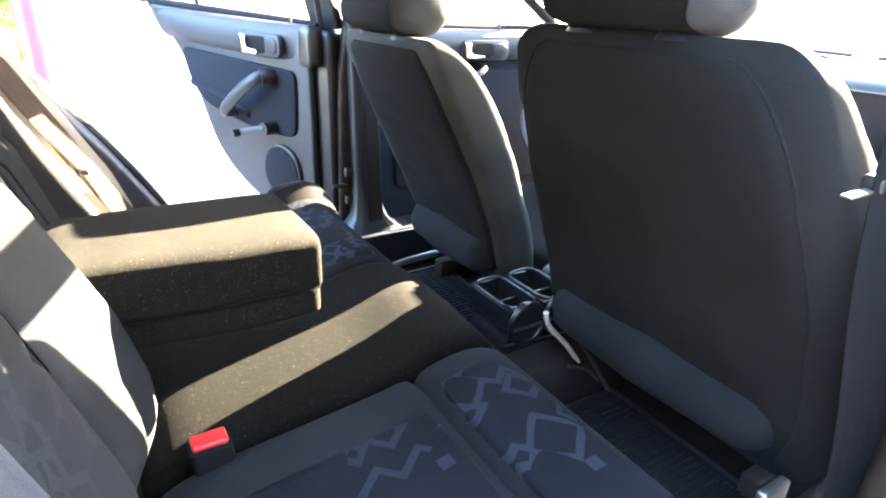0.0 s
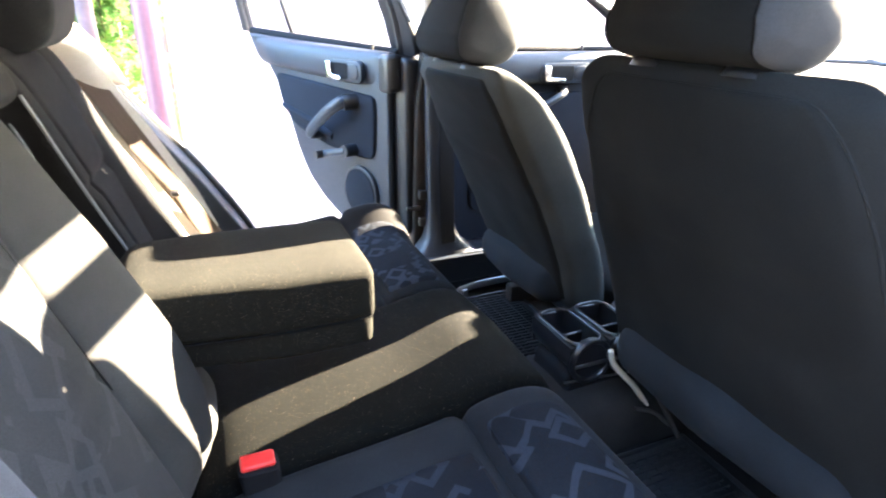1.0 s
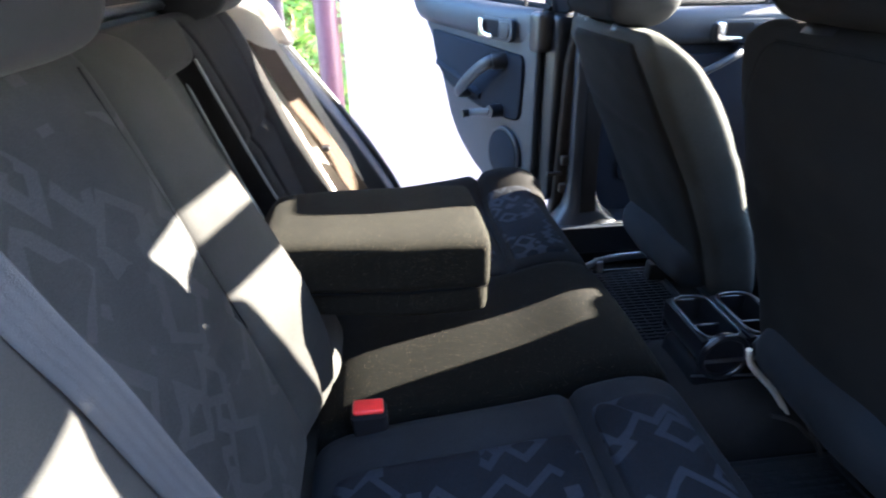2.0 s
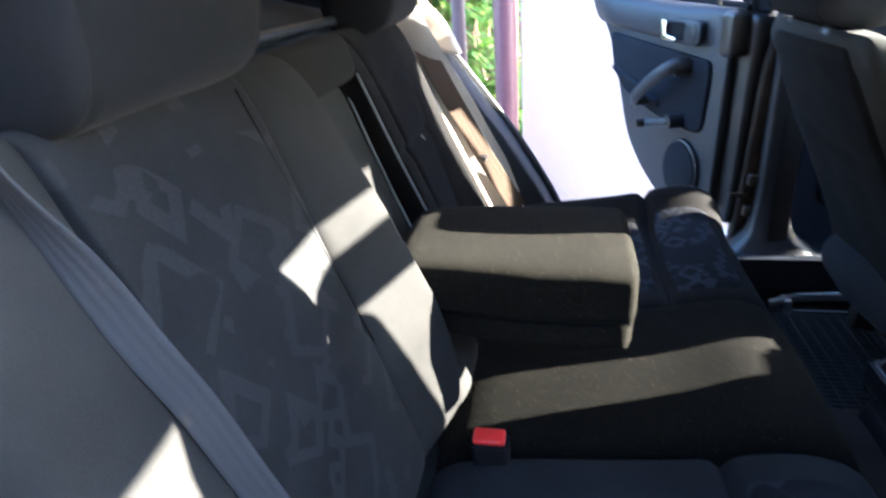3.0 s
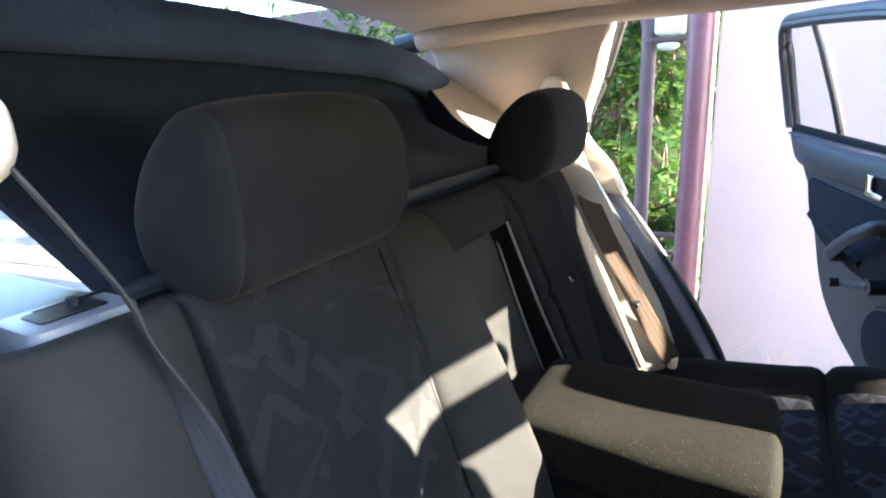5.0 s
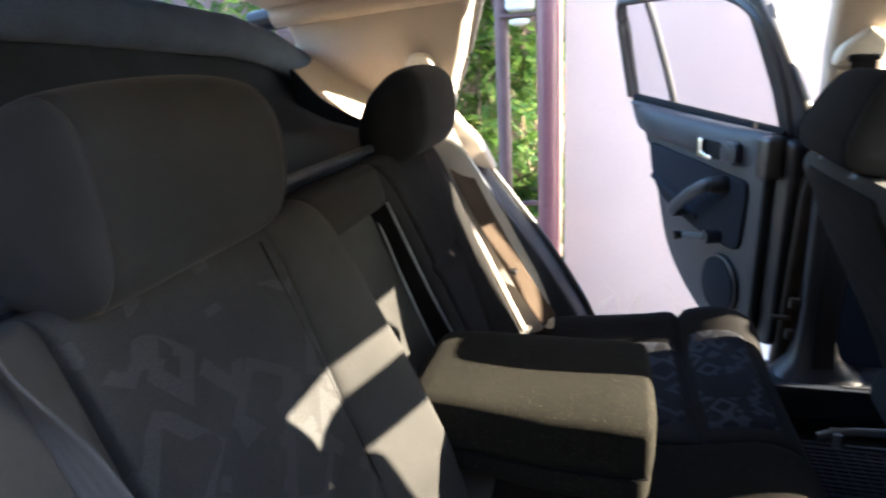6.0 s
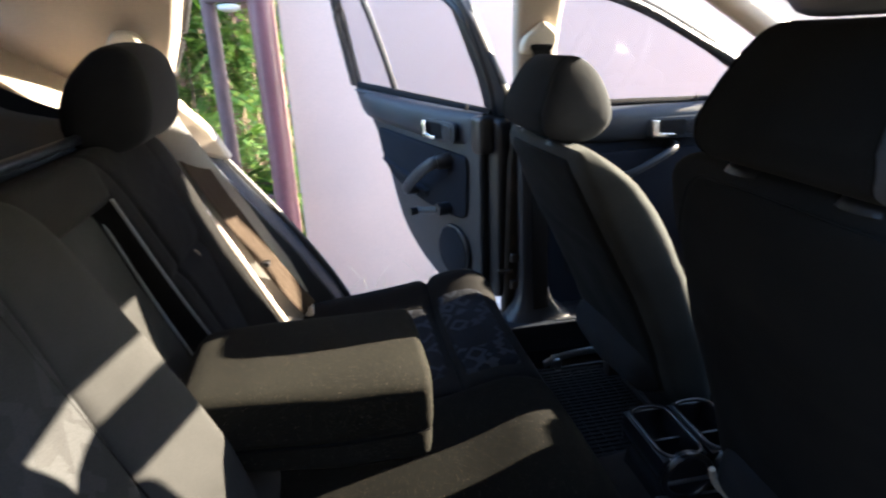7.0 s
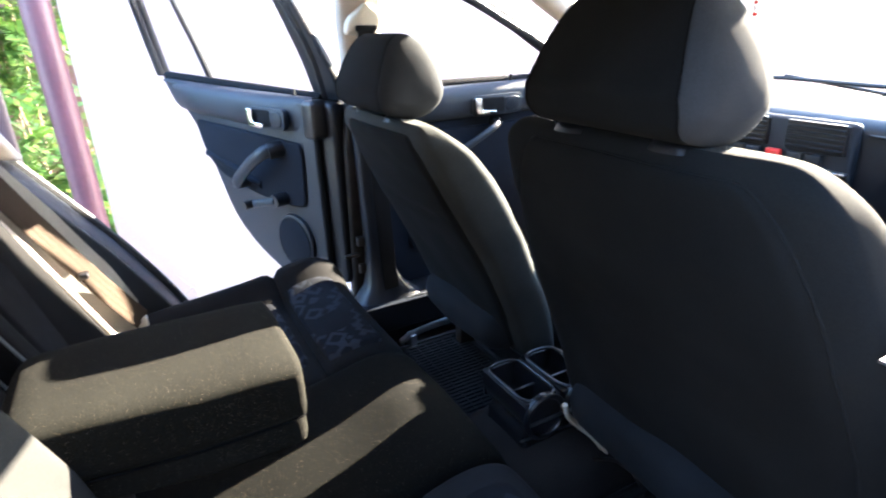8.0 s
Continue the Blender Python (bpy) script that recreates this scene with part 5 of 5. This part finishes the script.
def floor_mat(y0, y1):
    t = thing("floor_mat", (0.9, (y0 + y1) / 2, FLOOR), "black ribbed rubber floor mat on the dirty carpet", "floor mat", "rear floor mats")
    part("sheet", box((0.67, y0, FLOOR + 0.001), (1.12, y1, FLOOR + 0.010), 0.004), RUBBER, t)
    part("rim", tube([(0.68, y0 + 0.01, FLOOR + 0.012), (1.11, y0 + 0.01, FLOOR + 0.012), (1.11, y1 - 0.01, FLOOR + 0.012), (0.68, y1 - 0.01, FLOOR + 0.012), (0.68, y0 + 0.01, FLOOR + 0.012)], 0.006, 8), RUBBER, t)
    ribs = bmesh.new()
    n = 26
    for i in range(n):
        y = y0 + 0.03 + (y1 - y0 - 0.06) * i / (n - 1)
        rbox(ribs, (0.70, y - 0.003, FLOOR + 0.009), (1.09, y + 0.003, FLOOR + 0.0155), 0)
    for i in range(14):
        x = 0.71 + 0.37 * i / 13
        rbox(ribs, (x - 0.003, y0 + 0.03, FLOOR + 0.009), (x + 0.003, y1 - 0.03, FLOOR + 0.0135), 0)
    tagged(part("ribs", ribs, RUBBER, t, smooth=False), kind="stuff")
    return t


floor_mat(0.155, 0.58)
floor_mat(-0.58, -0.155)
duct = thing("seat_rail_cover", (1.05, 0.6, FLOOR), "worn steel rail running along the sill beside the driver seat", "rail")
part("bar", tube(smooth_path([(0.90, 0.575, FLOOR + 0.03), (0.95, 0.58, FLOOR + 0.045), (1.05, 0.585, FLOOR + 0.05), (1.22, 0.59, FLOOR + 0.05)]), 0.012, 10, flat=0.45), STEEL, duct)
part("foot", box((0.93, 0.565, FLOOR), (0.95, 0.60, FLOOR + 0.045), 0.004), STEEL, duct)
strip = thing("sill_strip", (1.0, 0.6, 0.386), "thin bright sill strip by the middle pillar", "trim strip")
part("strip", box((0.95, 0.612, 0.3855), (1.30, 0.617, 0.389), 0.001), STEEL, strip)

pbelt = thing("seat_belt", (0.86, -0.62, 0.9), "black front seat belt hanging down the pillar with its tongue", "seat belt")
part("webbing", ribbon([(0.875, -0.615, 1.17), (0.865, -0.625, 1.0), (0.86, -0.648, 0.80), (0.87, -0.678, 0.62), (0.88, -0.70, 0.42)], 0.047, (0.75, -0.65, 0)), BELT_BLACK, pbelt)
tongue = part("tongue", box((0.80, -0.624, 0.886), (0.85, -0.613, 0.889), 0.001), STEEL, pbelt, "steel belt tongue")
part("grip", box((0.846, -0.630, 0.882), (0.870, -0.606, 0.902), 0.006), BLACK, tongue)
part("guide", prism(round_outline([(0.86, 1.13), (0.91, 1.13), (0.93, 1.17), (0.90, 1.22), (0.86, 1.20)], 0.02), lambda a, y, b: Vector((a, -(y - lean(b)), b)), 0.62, 0.66, 0.012, 4), IVORY, pbelt, "ivory plastic belt guide")
dbelt = thing("seat_belt", (0.87, 0.62, 1.1), "black driver belt in an ivory guide on the beige pillar", "seat belt")
part("webbing", ribbon([(0.885, 0.608, 1.138), (0.889, 0.622, 1.05), (0.897, 0.638, 0.85), (0.905, 0.64, 0.55), (0.91, 0.635, 0.42)], 0.047, (1, 0.1, 0)), BELT_BLACK, dbelt)
part("guide", prism(round_outline([(0.836, 1.122), (0.842, 1.158), (0.89, 1.197), (0.930, 1.168), (0.931, 1.134), (0.90, 1.115)], 0.014), lambda a, y, b: Vector((a, y - lean(b), b)), 0.66, 0.70, 0.014, 4), IVORY, dbelt, "ivory plastic belt guide")
part("slot", box((0.858, 0.604, 1.128), (0.912, 0.616, 1.142), 0.003), BELT_BLACK, dbelt)
pb = thing("belt_buckle", (0.86, -0.62, 0.45), "steel seat hinge bracket and belt anchor by the pillar", "bracket")
part("plate", box((0.87, -0.615, 0.40), (0.93, -0.6, 0.47), 0.005), STEEL, pb)
part("bolt", tube([(0.90, -0.60, 0.44), (0.90, -0.625, 0.44)], 0.014, 12), CHROME, pb)
part("stalk", tube(smooth_path([(0.90, -0.61, 0.42), (0.88, -0.62, 0.36), (0.87, -0.61, 0.29)]), 0.012, 10), STEEL, pb)

dash = thing("dashboard", (1.7, 0, 0.9), "dark blue-grey plastic dashboard with centre air vents", "dashboard")
part("top", prism(round_outline([(1.645, 0.905), (1.68, 0.925), (1.80, 0.942), (1.955, 0.935), (1.955, 0.6), (1.72, 0.6), (1.66, 0.72), (1.645, 0.80)], 0.02), world_place, -0.70, 0.70, 0.012, 3), TRIM_DARK, dash)
part("lower", prism(round_outline([(1.66, 0.79), (1.80, 0.79), (1.80, 0.45), (1.72, 0.45)], 0.02), world_place, -0.69, 0.69, 0.01, 3), TRIM, dash)
part("centre_bezel", box((1.625, -0.165, 0.70), (1.65, 0.165, 0.918), 0.012), TRIM, dash)
for s in (1, -1):
    y0, y1 = (0.022, 0.15) if s > 0 else (-0.15, -0.022)
    vent = part("vent", box((1.618, y0, 0.85), (1.628, y1, 0.912), 0.003), BLACK, dash, "black air vent")
    for i in range(6):
        z = 0.858 + 0.0105 * i
        part("louvre", box((1.610, y0 + 0.004, z), (1.6195, y1 - 0.004, z + 0.004), 0.001, 1), TRIM_DARK, vent)
part("hazard_switch", box((1.612, -0.018, 0.822), (1.6245, 0.018, 0.845), 0.004), RED, dash, "red hazard switch")
for y in (-0.09, -0.05, 0.05, 0.09):
    part("switch", box((1.613, y - 0.018, 0.822), (1.6245, y + 0.018, 0.845), 0.003), TRIM, dash)
part("radio", box((1.615, -0.09, 0.755), (1.6245, 0.09, 0.81), 0.003), BLACK, dash)
part("trim_line", box((1.606, -0.165, 0.811), (1.6245, 0.165, 0.817), 0.002), STEEL, dash)
part("seam_line", tube([(1.642, -0.66, 0.895), (1.642, -0.18, 0.895)], 0.003, 6), BLACK, dash)
wheel = thing("steering_wheel", (1.42, 0.36, 0.78), "black steering wheel on its column", "steering wheel")
tilt = Matrix.Translation((1.40, 0.36, 0.80)) @ Matrix.Rotation(radians(-62), 4, "Y")
part("rim", tube([tilt @ Vector((0.185 * math.cos(a), 0.185 * math.sin(a), 0)) for a in np.linspace(0, 2 * math.pi, 41)], 0.015, 10, side=tilt.to_3x3() @ Vector((0, 0, 1))), RUBBER, wheel)
part("hub", tube([tilt @ Vector((0, 0, -0.03)), tilt @ Vector((0, 0, 0.03))], 0.075, 24), BLACK, wheel)
for a in (0.1, 3.04, 4.71):
    part("spoke", tube([tilt @ Vector((0.06 * math.cos(a), 0.06 * math.sin(a), 0)), tilt @ Vector((0.18 * math.cos(a), 0.18 * math.sin(a), 0))], 0.014, 8), BLACK, wheel)
part("column", tube([tilt @ Vector((0, 0, -0.02)), tilt @ Vector((0, 0, -0.30))], 0.04, 16), BLACK, wheel)
for y0, y1, x in ((0.55, -0.04, 2.02), (-0.10, -0.62, 2.03)):
    w = thing("wiper", (x, (y0 + y1) / 2, 0.93), "black wiper blade at the foot of the windscreen", "wiper", "wipers")
    part("blade", tube([(x, y0, 0.945), (x + 0.004, (y0 + y1) / 2, 0.955), (x, y1, 0.948)], 0.006, 8), BLACK, w)
    part("arm", tube([(x + 0.02, y1, 0.925), (x + 0.004, (y0 + y1) / 2, 0.962)], 0.005, 8), BLACK, w)
mirror = thing("rear_view_mirror", (1.25, 0.02, 1.24), "wide black rear-view mirror under the windscreen header", "mirror")
rings = []
for k in np.linspace(-1, 1, 15):
    f = max(0.2, (1 - abs(k) ** 6) ** 0.5)
    y, mid = 0.073 + 0.194 * k, 1.216
    rings.append([(1.25 + 0.018 * f * math.cos(a), y + 0.014 * math.sin(a) * f, mid + 0.042 * f * math.sin(a)) for a in np.linspace(0, 2 * math.pi, 20, endpoint=False)])
part("case", skin(bmesh.new(), rings), BLACK, mirror)
part("stem", tube([(1.255, 0.075, 1.21), (1.235, 0.09, 1.292)], 0.009, 8), BLACK, mirror)
charm = thing("mirror_charm", (1.25, -0.11, 1.18), "red and white beaded charm hanging from the mirror", "ornament")
part("cord", tube([(1.25, -0.09, 1.235), (1.25, -0.15, 1.19), (1.25, -0.157, 1.115)], 0.0015, 6), WHITE, charm)
for i in range(7):
    part("bead", tube([(1.25, -0.157, 1.105 + i * 0.009), (1.25, -0.157, 1.11 + i * 0.009)], 0.0042, 8), RED if i % 2 else WHITE, charm)
part("bobble", loft("z", [(1.165, 1.25, -0.157, 0.012, 0.012), (1.19, 1.25, -0.157, 0.012, 0.012)], 10, (0.014, 0.014), 2.0, 16), RED, charm)
